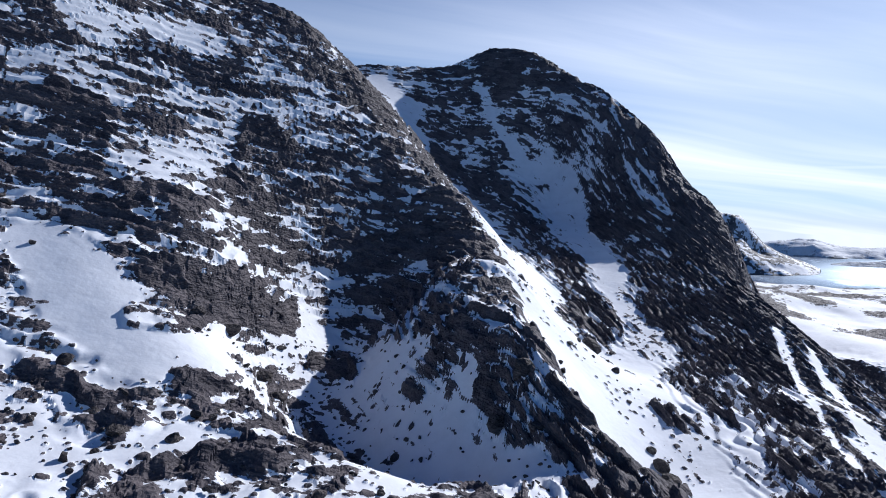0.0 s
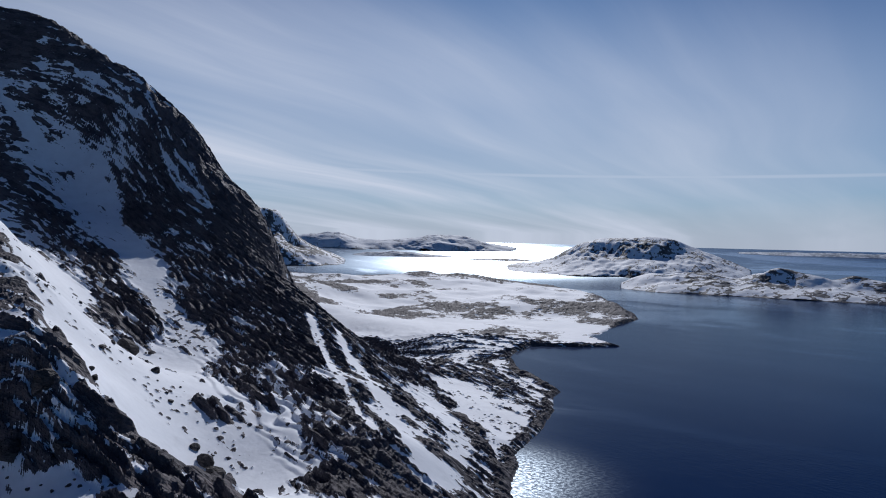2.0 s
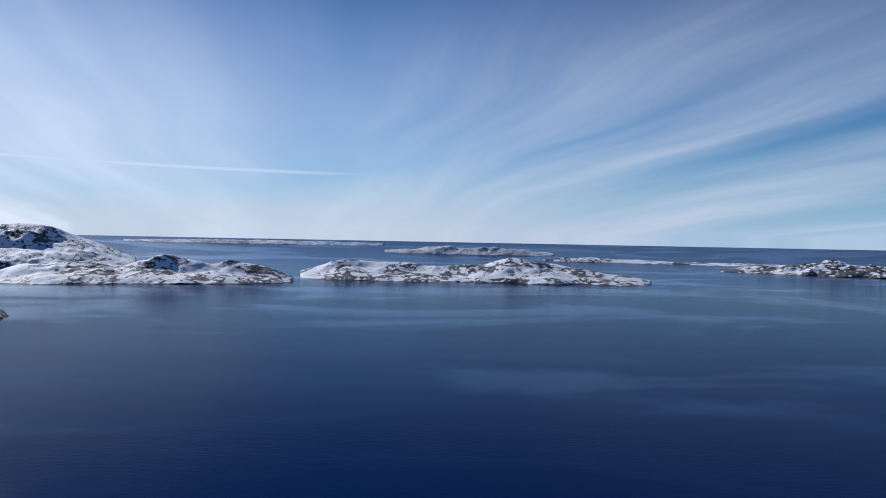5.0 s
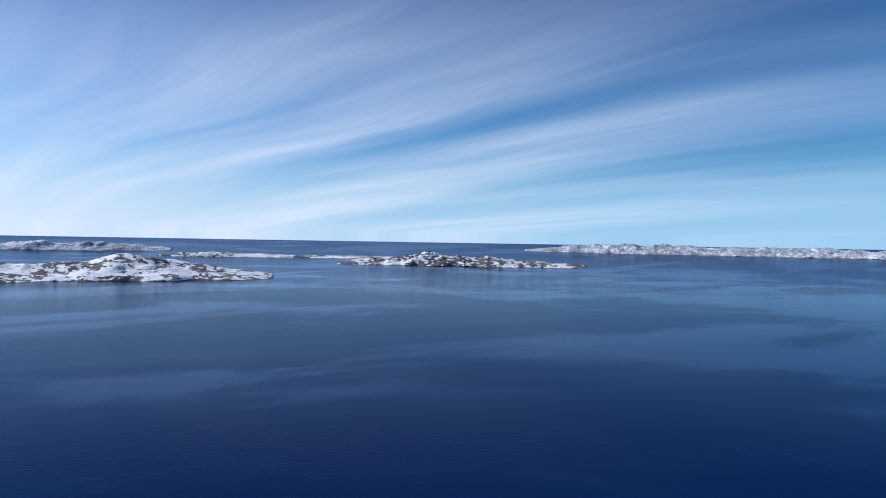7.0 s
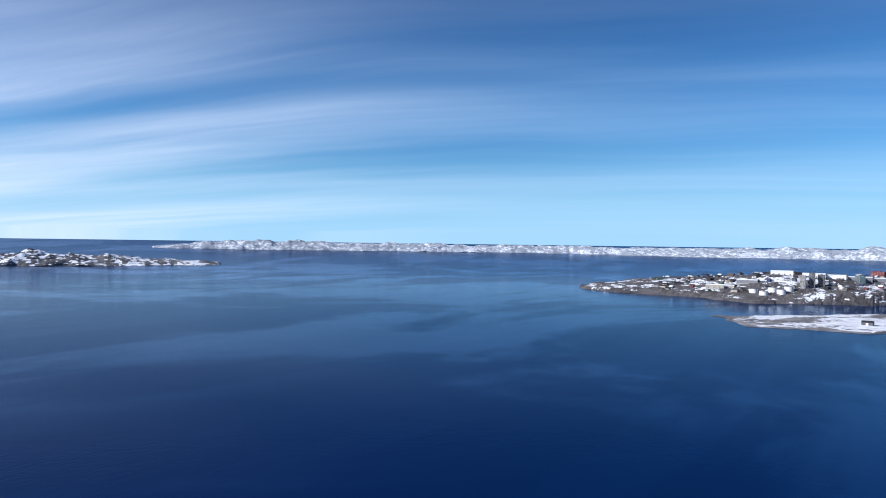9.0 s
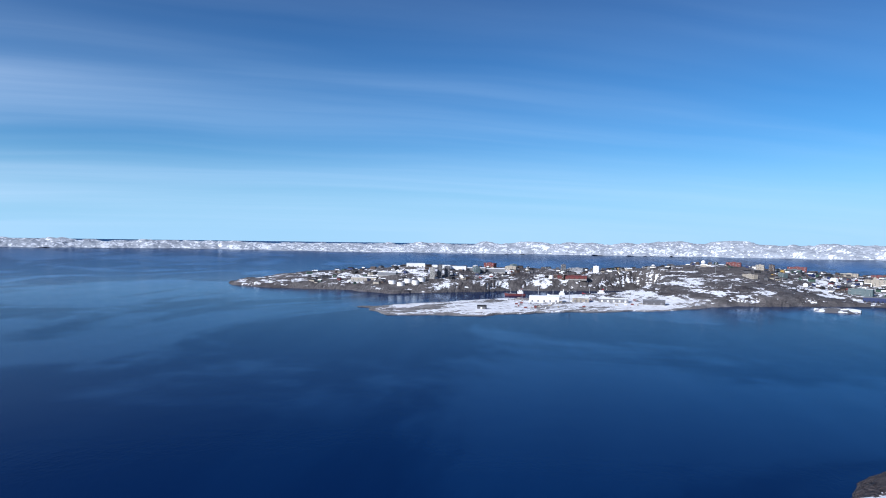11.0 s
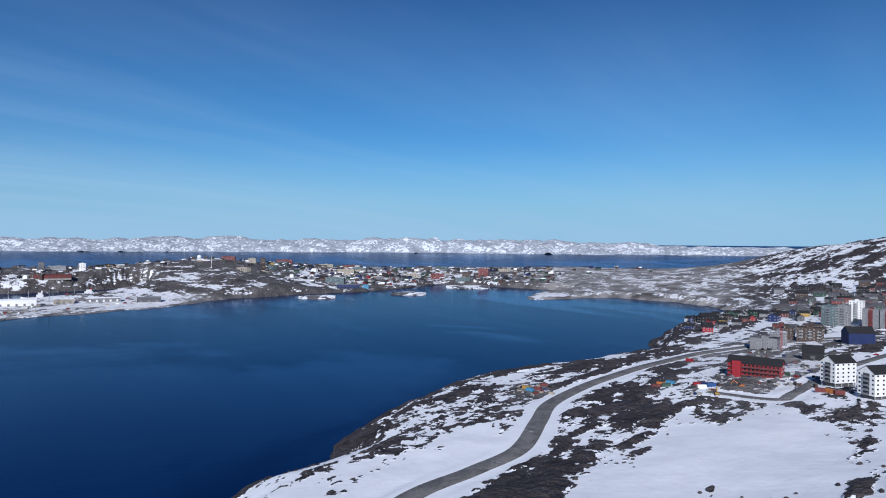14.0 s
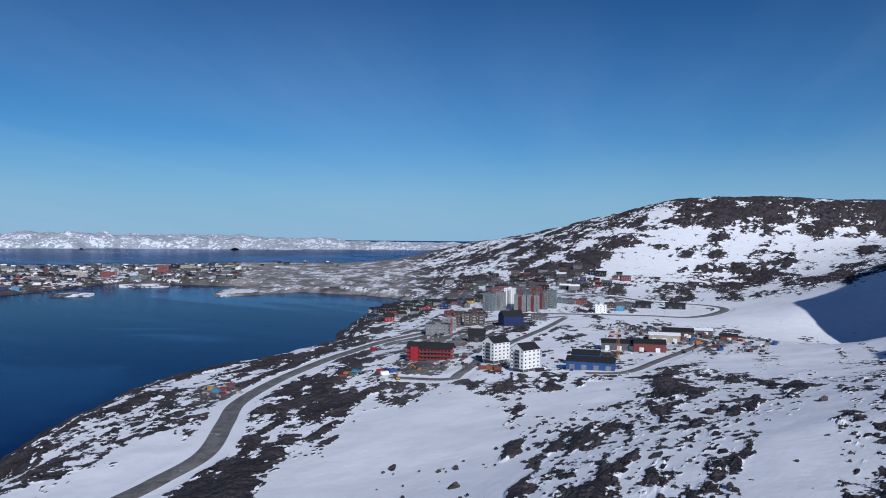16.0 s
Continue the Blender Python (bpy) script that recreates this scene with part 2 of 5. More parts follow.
APRON = [(27.4, 650, 73), (29.3, 560, 57), (33.3, 430, 36), (37.6, 350, 24), (41.2, 300, 18), (28, 800, 22), (31, 690, 24), (35, 580, 18), (38.5, 470, 12), (43, 500, 3), (43, 650, 4),
         (26, 1000, 18), (29.3, 1500, 37), (32.4, 1600, 43), (37.3, 1700, 48), (41.7, 1650, 36), (44.8, 1600, 27), (48, 1500, 31), (52.7, 1300, 14), (37.4, 1250, 8), (33.3, 980, 11),
         (41.8, 1080, 6), (48, 1250, 11), (38.7, 820, 9), (35, 1900, 15), (28, 1900, 20), (0, 60, 52), (90, 80, 30), (180, 100, 30), (0, 0, 48)]
SUBURB = [(238.8, 262, 32), (250.4, 236, 45), (259.2, 255, 52), (267, 275, 59), (273, 215, 62), (273, 430, 58), (269, 1000, 48), (272.8, 1300, 84), (225, 350, 21), (218.8, 430, 18),
          (231.8, 480, 22), (244, 530, 33), (238, 560, 30), (252.3, 540, 34), (254.8, 480, 38), (232.7, 700, 20), (246, 800, 33), (248, 1100, 35), (239.6, 1500, 17), (250, 1500, 52),
          (262.3, 1050, 31), (261, 720, 32), (263, 1500, 48), (270, 100, 60), (284, 806, 232), (288, 955, 300), (284.5, 1003, 252), (288, 1128, 330), (284, 1174, 245), (281, 820, 105), (279, 950, 60), (290, 690, 160), (287, 540, 85), (300, 520, 190), (315, 480, 230), (285, 400, 95), (281, 600, 72)]
HILL = [(242.2, 2200, 117), (245.6, 2200, 136), (249.3, 2150, 166), (253.8, 2100, 207), (258.9, 2000, 242), (261.4, 2000, 245), (266, 2000, 243), (269, 1950, 217), (272.8, 1950, 208),
        (272.8, 1850, 149), (267, 1800, 154), (255, 2500, 180), (266, 2500, 200), (280, 2000, 230), (290, 1500, 230), (230, 1900, 22), (226, 2300, 38), (234, 2300, 45), (237, 1800, 30), (240, 2000, 62)]
TOWN = [(172, 1950, 54), (163, 2150, 27), (181.7, 2150, 50), (189, 2200, 50), (195.8, 2200, 73), (199, 2200, 64), (205.6, 2300, 45), (214.3, 2500, 36), (222, 2550, 38), (226, 2600, 43),
        (197, 1750, 34), (193, 1680, 20), (201, 1800, 28), (175, 1300, 4), (185, 1450, 4), (193, 1500, 4), (205, 1850, 6), (172, 1780, 12), (168, 1880, 14), (182, 1900, 22), (208, 2050, 20), (216, 2250, 14), (235, 3000, 10), (205, 2700, 20), (190, 2500, 20)]
# coastline of the mainland: bearing, distance
COAST_SUBURB = [(60, 200), (100, 140), (150, 150), (185, 230), (198.9, 364), (202.5, 378), (206.4, 400), (206, 430), (208.6, 473), (213, 561), (217.7, 640), (224.7, 700), (231.6, 790),
                (231.3, 898), (233, 1050), (234.2, 1140), (238, 1429), (233.8, 1605), (228.8, 1700), (226, 1640), (222.3, 1586), (222.3, 1720), (225, 1900), (218.5, 2039), (215, 2114)]
COAST_TOWN = [(209.2, 1804), (198.2, 1599), (192.6, 1406), (185.3, 1311), (178.2, 1211), (170.5, 1204), (168.1, 1358), (178.2, 1521), (185.2, 1640), (189, 1720), (191.7, 1850), (191.6, 2030), (188.5, 1960), (183, 1890),
              (176, 1785), (171, 1714), (167.5, 1821), (161, 1928), (158.5, 2043), (158, 2150), (165, 2350), (175, 2450), (190, 2600), (205, 2800), (215, 2950), (230, 3100), (238, 3200)]
COAST_EAST = [(250, 3300), (280, 3300), (310, 3000), (345, 2500), (15, 2000), (25, 1990), (35, 2000), (44.8, 1960), (48, 1900), (52.7, 1493), (55.1, 1240), (54.1, 1188), (50.9, 968), (53.5, 889),
              (50.5, 874), (46.3, 856), (44.3, 771), (45.2, 686), (48.8, 595), (48.3, 522), (45.1, 412), (45.4, 347), (50, 250)]
SPOTS = np.array([(*polar(b, r), z) for b, r, z in PEAK + SLOPE + APRON + SUBURB + HILL + TOWN])
COAST = np.array([polar(b, r) for b, r in COAST_SUBURB + COAST_TOWN + COAST_EAST])


def fit_spots(pts, soft=30.0):
    n = len(pts)
    d = np.sqrt(((pts[:, None, :2] - pts[None, :, :2]) ** 2).sum(2) + soft ** 2)
    a = np.zeros((n + 3, n + 3))
    a[:n, :n] = d
    a[:n, n:] = np.c_[np.ones(n), pts[:, :2]]
    a[n:, :n] = a[:n, n:].T
    return np.linalg.solve(a, np.r_[pts[:, 2], 0, 0, 0])


SPOT_W = fit_spots(SPOTS)


def smooth_height(x, y):
    z = SPOT_W[-3] + SPOT_W[-2] * x + SPOT_W[-1] * y
    for (px, py, _), k in zip(SPOTS, SPOT_W):
        z = z + k * np.sqrt((x - px) ** 2 + (y - py) ** 2 + 900.0)
    return z


def inland(x, y):
    """Distance to the coast, positive on land."""
    best = np.full(np.shape(x), 1e9)
    inside = np.zeros(np.shape(x), bool)
    for (ax, ay), (bx, by) in zip(COAST, np.roll(COAST, -1, 0)):
        dx, dy = bx - ax, by - ay
        t = np.clip(((x - ax) * dx + (y - ay) * dy) / (dx * dx + dy * dy), 0, 1)
        best = np.minimum(best, (x - ax - t * dx) ** 2 + (y - ay - t * dy) ** 2)
        cross = (ay > y) != (by > y)
        inside ^= cross & (x < dx * (y - ay) / (dy if dy else 1e-9) + ax)
    return np.where(inside, 1, -1) * np.sqrt(best)


def base_height(x, y):
    """Land without its rocks: spot heights, drawn down to the sea at the coast."""
    x, y = np.asarray(x, float), np.asarray(y, float)
    r = np.hypot(x, y)
    sd = inland(x, y) + (fbm(x / 60, y / 60, 3.0, 4) - 0.5) * np.clip(r * 0.03, 8, 40)
    z = np.maximum(smooth_height(x, y), 1.5)
    k = step(0, 45, sd)
    land = z * k + (1 - k) * np.minimum(z, 0.6 + np.maximum(sd, 0) * 0.3)
    return np.where(sd > 0, land, np.maximum(sd * 0.3, -9.0)) + np.where(r > 2400, sea_level(r) * 1.0, 0.0) * step(10, -10, sd), sd


def ground_z(x, y):
    return float(base_height(np.array([x]), np.array([y]))[0][0])


def sheet(name, xs, ys, zs, attr, mat, keep, gravel=None, strata=None, rugged=False):
    """A grid of places as one mesh, without the faces that lie under water."""
    rows, cols = zs.shape
    idx = np.arange(rows * cols).reshape(rows, cols)
    quads = np.stack([idx[:-1, :-1], idx[:-1, 1:], idx[1:, 1:], idx[1:, :-1]], -1).reshape(-1, 4)
    quads = quads[keep.ravel()[quads].any(1)]
    used = np.unique(quads)
    remap = np.full(rows * cols, -1)
    remap[used] = np.arange(len(used))
    quads = remap[quads]
    me = bpy.data.meshes.new(name)
    me.vertices.add(len(used))
    me.vertices.foreach_set("co", np.stack([xs.ravel(), ys.ravel(), zs.ravel()], -1)[used].ravel())
    me.loops.add(quads.size)
    me.loops.foreach_set("vertex_index", quads.ravel())
    me.polygons.add(len(quads))
    me.polygons.foreach_set("loop_start", np.arange(0, quads.size, 4))
    me.polygons.foreach_set("use_smooth", (attr.ravel()[used][quads].max(1) < 0) if rugged else np.full(len(quads), True))
    me.update(calc_edges=True)
    if attr is not None:
        at = me.attributes.new("rock", "FLOAT", "POINT")
        at.data.foreach_set("value", attr.ravel()[used])
    for key, values in (("gravel", gravel), ("strata", strata if strata is not None else zs)):
        if values is not None:
            at = me.attributes.new(key, "FLOAT", "POINT")
            at.data.foreach_set("value", values.ravel()[used])
    me.materials.append(mat)
    return tagged(new(name, me), kind="structure")


# how rocky the ground is: bearing, distance, metres by which rock tends to stand over the snow
ROCK_EDGE = [(-30, 190, .5), (-24, 200, .5), (-26, 250, -2), (-24, 275, -6), (-30, 340, .2), (-22, 330, .5), (-28, 450, .6), (-14, 560, 1.5), (-8, 600, 2.5), (-25, 520, 1)]
ROCK_FACE = [(-17, 455, 0.8), (-18.5, 410, 0.2), (-15.5, 445, -0.3), (-16.5, 385, -0.1), (-18.5, 350, 0.4), (-13.5, 400, -0.1), (-9.5, 495, 2.5), (-5.5, 515, 2.8), (-11.5, 530, 2.1), (-17, 515, 1.4), (-7.5, 550, 3.2), (-13.5, 495, 1.4), (-3, 730, -1.1), (-1, 835, -0.6), (1, 830, 1.1), (-5.5, 440, 1.2), (-2.5, 420, 1.4), (-9.5, 445, 1.1), (-9.5, 410, 0.2), (-5, 410, 1), (0, 400, 1), (2.5, 395, -0.6), (3.5, 440, 1.4), (1.5, 430, 2.1), (-1, 495, 2.8)]
ROCK_BUTTRESS = [(3.5, 380, -1.6), (6, 370, -1.2), (4, 360, 2.5), (7.5, 330, 1.8), (8.5, 300, 2.5), (-1, 385, 2.5), (-5, 395, 1.4), (-11.5, 380, 1.8), (-15, 330, 2.5), (-17.5, 330, 1.8), (-18, 300, 2.1), (-12, 355, -1.6), (-1.5, 375, 3.2), (2, 345, 4), (5, 300, 4), (1.5, 290, 3.2), (8, 255, 4.8), (9.5, 230, 5.5), (6, 250, 1.8), (13.5, 210, 4), (6, 210, 3.2), (9.5, 210, -4.8), (16.5, 225, 4), (19.5, 205, 4), (4.5, 270, -2.4), (-5, 385, 1.8), (-3, 370, -3.2), (-7, 375, -4.8)]
ROCK_SNOWFIELD = [(-18, 270, -6.8), (-15, 290, -6.8), (-10, 355, -6.8), (-2.5, 320, -6.8), (-3.5, 290, -7.6), (0.5, 240, -7.6), (-1, 220, -7.6), (-8, 340, -3.4), (-6, 360, 3.4), (-19, 235, -1.1), (-16, 255, -1.1), (-11, 305, -0.3), (-9, 275, 0.5), (-16.5, 220, -0.3), (-15, 195, 0.5), (-6, 255, -0.3), (-18.5, 195, 0.5), (-9.5, 205, 0.1), (-13, 240, 0.1)]
ROCK_GULLY = [(5.5, 650, -1.9), (7.5, 610, -1.9), (9.5, 495, -6), (10.5, 340, -6.8), (12.5, 305, -8.5), (15.5, 310, -8.5), (19.5, 260, -8.5), (23.5, 230, -7.6), (15.5, 345, -6), (18, 415, -6.8), (21, 340, 0.7), (10, 620, 0.8), (13, 590, 0.1), (15.5, 495, 2.8), (14, 520, 0.7), (10.5, 485, -2.5), (12, 700, -1.1), (11.5, 740, -1.9), (9, 795, -0.7), (13.5, 650, -1.5), (7.5, 710, 3.1), (6, 725, 2.4), (17.5, 540, -3.4), (16, 570, -1.1), (19.5, 470, -3.4), (26.5, 225, -6)]
ROCK_DOME = [(1.5, 740, 5.5), (4.5, 780, 4.7), (6, 820, -0.4), (5, 845, 0.8), (8, 815, 0.4), (9, 800, -0.2), (7, 860, 3.1), (10.5, 845, 3.5), (12.5, 845, 4.7), (15, 800, 3.9), (12, 810, 3.5), (14, 765, 0.8), (17.5, 735, 2.7), (15.5, 690, 6.3), (19.5, 685, 5.5), (17.5, 610, 4.7), (22, 660, 5.5), (24, 615, 5.5), (20, 765, 3.9), (19.5, 530, 4.7), (22.5, 490, 3.1), (24.5, 500, 3.9), (21.5, 415, 1.1), (24.5, 375, 2.3)]
ROCK_FLANK = [(27, 465, 3.4), (29, 490, 2.5), (27, 365, 1.7), (29.5, 300, 1.7), (27, 305, -3.4), (31.5, 270, 2.5), (33.5, 330, 2.5), (31, 555, 0.8), (32, 440, -2.2), (35.5, 420, 1.3), (35.5, 290, 1.7), (37.5, 380, 0), (39.5, 350, 0.8), (33, 875, -1.7), (37.5, 645, 0), (39.5, 515, -1.7), (41, 645, 0), (41, 460, -4.5), (43, 405, -3.4), (42.5, 810, -1.7)]
ROCK_SPIT = [(207.5, 415, 1.8), (208.5, 470, 0.9), (210.5, 500, 0.9), (212.5, 500, 0.7), (216, 510, 0.5), (212.5, 405, 0.5), (217, 465, 0.5), (215, 410, -0.8), (217.5, 390, -2.2), (212.5, 340, -5.2), (208.5, 335, -4.5), (204.5, 330, -1.5), (217, 355, -5.2), (219.5, 365, -3.8), (220.5, 420, 0.9), (221, 490, 0.9), (222, 530, 0), (219.5, 580, 0.2), (224, 575, 0.5), (226.5, 590, 0.5), (228.5, 630, 0.5), (227, 440, -2.2), (225, 460, -3), (228, 495, 0), (231, 545, -0.8), (224, 400, -0.8), (231.5, 960, 1.4), (234, 895, 0.9), (236, 790, 0.5), (233.5, 590, 0)]
ROCK_ROADSIDE = [(223, 345, 1.6), (226.5, 360, 2.4), (228.5, 380, 2.7), (231, 420, 2.4), (232.5, 450, 3.3), (231, 490, 1.6), (224, 315, 2.2), (220.5, 305, 2.7), (221.5, 285, 2.7), (217, 295, 2.2), (228, 330, 1.1), (230.5, 355, 0), (227, 295, -4.2), (231, 300, -7.6), (233.5, 350, -7.6), (235.5, 385, -6.8), (238, 380, -6), (233.5, 280, -7.6), (236.5, 440, 2.7), (240, 465, 0), (240, 390, -6), (242.5, 365, -4.2), (244, 430, 1.1), (238, 505, 0)]
ROCK_MEADOW = [(246.5, 440, -1), (249, 435, -0.2), (251, 440, -0.6), (242.5, 300, -1.8), (239, 320, -1), (240.5, 270, -5.8), (244.5, 295, -0.2), (244.5, 260, -5), (249, 355, -0.2), (249, 270, -2.6), (252, 395, 0), (254.5, 355, -0.6), (253, 285, -0.2), (255.5, 260, 0.7), (251.5, 250, 0.2), (257.5, 325, -0.2), (259, 420, 0.2), (260, 295, 0.7), (258.5, 250, 0.2), (260, 240, 0.7), (256.5, 450, -0.2), (241.5, 720, -0.2), (248.5, 690, -1), (252.5, 750, -1), (256.5, 850, -0.6)]
ROCK_HEADLAND = [(31, 1500, 1.8), (36, 1660, 1.4), (41, 1620, 1), (43, 450, -1.1), (30, 900, 0.2), (36, 750, -0.3), (42, 750, -0.8), (36, 1000, -1.1), (45, 1000, -1.1), (35, 1250, -2.1), (45, 1250, -1.6), (33, 1550, 1.4), (38, 1600, 0.4), (46, 1500, 0.9), (50, 1350, 0.1), (50, 1150, -1.1)]
ROCK_SHORE = [(199, 370, .5), (212, 300, -6), (228, 640, .5), (262, 330, .5), (267, 280, 0), (264, 400, -.3), (271, 300, -3), (272, 240, -1), (270, 450, -3), (273, 600, -3), (238, 250, -7)]
ROCK_SUBURB = [(268, 700, -4), (269, 1000, -5), (240, 560, -1), (248, 560, -1), (254, 620, -.8), (258, 700, 1.2), (262, 680, .8), (265, 720, -.5), (262, 560, -1), (232, 650, 0), (234, 850, .5), (238, 800, -.5), (246, 1000, -.8),
               (255, 900, -2), (262, 950, -4), (240, 1300, 0), (250, 1300, -.5), (258, 1250, -2), (264, 1300, -1), (255, 1150, -1.5)]
ROCK_FAR = [(244, 1900, .3), (250, 1900, 1.6), (254, 1800, 2), (247, 1750, .8), (258.5, 1700, -.8), (262, 1700, -.6), (263, 1400, .8), (266.5, 1360, .5), (266, 1750, -1), (270, 1700, -1.5), (262, 1900, 1.5), (268, 1900, 3), (272, 1900, 3), (272, 1780, -2.5),
            (226, 2000, 1.6), (232, 2100, 1.0), (235, 1900, 0.4), (229, 1800, 1), (237, 1750, 1.8), (230, 1720, 1.6), (224, 2150, 2), (236, 2250, 2), (222, 1650, -1.5), (240, 1650, 1)]
ROCK_TOWN = [(165, 2000, 1.2), (172, 1850, 2), (178, 1900, 1.8), (186, 1900, 1.5), (192, 1950, 1.5), (196, 1720, 1.8), (200, 1750, 1.8), (204, 1800, 1.5), (196, 2150, 2.5), (200, 2150, 2), (205, 2000, .8), (212, 2200, .2), (218, 2250, .4),
             (190, 1480, -.6), (180, 1350, -.9), (172, 1260, -.6)]
ROCKS = ROCK_EDGE + ROCK_FACE + ROCK_BUTTRESS + ROCK_SNOWFIELD + ROCK_GULLY + ROCK_DOME + ROCK_FLANK + ROCK_SPIT + ROCK_ROADSIDE + ROCK_MEADOW + ROCK_HEADLAND + ROCK_SHORE + ROCK_SUBURB + ROCK_FAR + ROCK_TOWN


def rockiness(b, r):
    """Weighted mean of the noted places; grids are worked out along their two sides."""
    grid = np.ndim(b) == 2
    bb = (b[:1, :] if grid else b).astype(np.float32)
    rr = np.log(r[:, :1] if grid else r).astype(np.float32)
    total, weight = 0, 1e-9
    for pb, pr, v in ROCKS:
        k = ((bb - pb + 180) % 360 - 180) ** 2 + ((rr - math.log(pr)) * 57) ** 2 + 1.2
        k = 1 / (k * k)
        total, weight = total + k * v, weight + k
    return total / weight


# clear bodies of snow and of bare rock: bearing, distance, half width in degrees along each one's middle line
SNOW_COULOIR = [(4.7, 637, .93), (7.3, 490, 1.31), (10.2, 497, 1.96), (11.9, 352, 1.96), (15.8, 355, 3.08), (18.1, 329, 3.74), (21.2, 308, 3.97), (24.2, 283, 3.97)]
SNOW_DOME_GULLY = [(4.8, 848, 0.35), (5.8, 827, 0.4), (7, 813, 0.46), (8.9, 805, 0.92), (11.2, 792, 0.99), (12.6, 770, 0.75)]
SNOW_SIDE_GULLY = [(12.2, 746, 1.4), (13.4, 672, 1.12), (15.3, 610, 1.21), (17, 537, 1.03), (19.2, 482, 1.12)]
SNOW_SADDLE = [(-3.1, 815, 1.03), (-1.2, 786, 1.21), (0.8, 704, .56)]
SNOW_TOP_BAND = [(-27, 480, .47), (-23, 493, .61), (-18.7, 511, .84), (-15.3, 517, .37)]
SNOW_UPPER_BAND = [(-29.7, 446, .37), (-25.5, 452, .61), (-21.7, 452, .37), (-17.3, 466, .37), (-12.6, 477, .65)]
SNOW_SHELF = [(-22.8, 400, 1.03), (-19.7, 407, 1.03), (-16.4, 434, 1.21), (-14.8, 456, .84)]
SNOW_BOWL = [(-29.2, 332, .93), (-26, 315, 1.68), (-24.5, 299, 1.96), (-19.8, 269, 2.15), (-16.1, 271, 1.87)]
SNOW_SHADED_BOWL = [(-11.4, 344, 1.12), (-9.6, 346, 2.05), (-4.9, 300, 2.57), (-1.5, 271, 3.5), (-1, 185, 3.27)]
SNOW_LOW = [(-29.3, 212, 1.59), (-25, 200, 1.4), (-20.4, 200, 1.03), (-16.8, 211, 1.03)]
SNOW_POCKET = [(4.4, 260, 1.12), (4.5, 255, .84)]
SNOW_FOOT = [(1.8, 248, 1.59), (6, 230, 1.03), (11.1, 205, .65), (15.2, 195, .56)]
SNOW_MID = [(-3.2, 354, .75), (-1.3, 314, 1.03)]
RIB_MAIN = [(-2, 427, 3.74), (1.9, 318, 4.44), (4.8, 269, 3.5), (8.2, 242, 2.9), (11, 222, 2.52), (15.6, 205, 2.05), (19.6, 198, 1.68)]
RIB_UPPER = [(-13.2, 514, 2.33), (-9.2, 528, 2.57), (-5.5, 513, 2.8), (-4.4, 472, 3.27), (-8, 434, 2.8)]
RIB_LEDGES = [(-20.1, 323, 1.21), (-16.2, 328, 1.31), (-13.2, 343, 1.49), (-10.5, 365, 1.12)]
RIB_KNOBS = [(-21.6, 286, .65), (-19, 290, 1.03), (-17.2, 298, .75)]
RIB_SHADED = [(-7.5, 341, .93), (-5.2, 340, .84)]
RIB_WEST = [(-28.8, 288, 1.59), (-26.2, 267, 1.68), (-22.9, 243, 1.77), (-19.5, 220, 1.59)]
RIB_FOOT = [(-29.3, 189, 1.21), (-24.2, 185, 1.03), (-20, 185, 1.21), (-13.7, 182, 1.68)]
RIB_STACK = [(14.1, 518, 1.12), (15, 493, 1.31), (14.6, 459, .65)]
RIB_STONES = [(20.5, 343, .7), (21.8, 332, .65)]
RIB_BAND = [(1.4, 771, 2.15), (4.3, 773, 1.87), (7.2, 709, 1.4), (8.9, 667, 1.12), (10.5, 705, .65)]
RIB_DOME = [(10.1, 855, 2.05), (13.4, 812, 2.8), (17, 760, 2.33), (18.5, 685, 2.8), (20.8, 596, 3.08), (24.2, 519, 2.33)]
RIB_PILLARS = [(7.4, 832, .47), (8.6, 819, .65), (9.6, 814, .56)]
SCREE = [(-11.2, 291, 2.15), (-8.5, 276, 2.05), (-7, 191, 1.87)]
SCREE_WEST = [(-17.7, 243, 1.4), (-16, 235, 1.68), (-13.4, 245, 1.4)]
FLANK_SNOW = [(20.2, 391, .65), (22.7, 361, .75), (25.3, 316, .93), (27.4, 284, 1.12)]
FLANK_RIB = [(23, 460, 1.21), (26.8, 364, 1.87), (29.6, 297, 1.87)]
FLANK_SNOW_LOW = [(30.5, 567, .47), (34, 412, .84), (36.9, 314, 1.21), (39.7, 297, 1.59)]
FLANK_SNOW_MID = [(28.2, 564, .37), (30.2, 454, .47), (33.6, 312, .47)]
FLANK_BAND = [(31.9, 994, .56), (35.7, 662, .65), (39.5, 501, .75), (42.8, 394, .65), (44.2, 371, .47)]
SHORE_SNOW = [(39.5, 574, 1.21), (43.6, 504, 1.4), (44.1, 427, .84)]
MEADOW_SNOW = [(233.7, 395, 1.96), (236.5, 320, 2.9), (233.7, 272, 2.57), (239.3, 371, 2.15), (241.6, 428, 1.87), (242.5, 313, 2.24)]
ROADSIDE_SNOW = [(222.3, 411, .65), (219.6, 369, 1.31), (216.8, 345, 1.87), (212.3, 333, 2.1)]
UPPER_SNOW = [(248.5, 386, 1.21), (253, 400, 1.12), (255.2, 423, .84)]
EAST_SNOW = [(267.1, 277, 2.05), (269.6, 235, 3.27), (267.9, 210, 2.8)]
BROW_SNOW = [(268.8, 373, 1.21), (271.3, 339, 1.12), (273, 285, 1.4)]
PLAIN_SNOW = [(263.1, 519, 1.21), (265.5, 878, 1.87), (268.4, 632, 1.87), (271.3, 545, 1.4)]
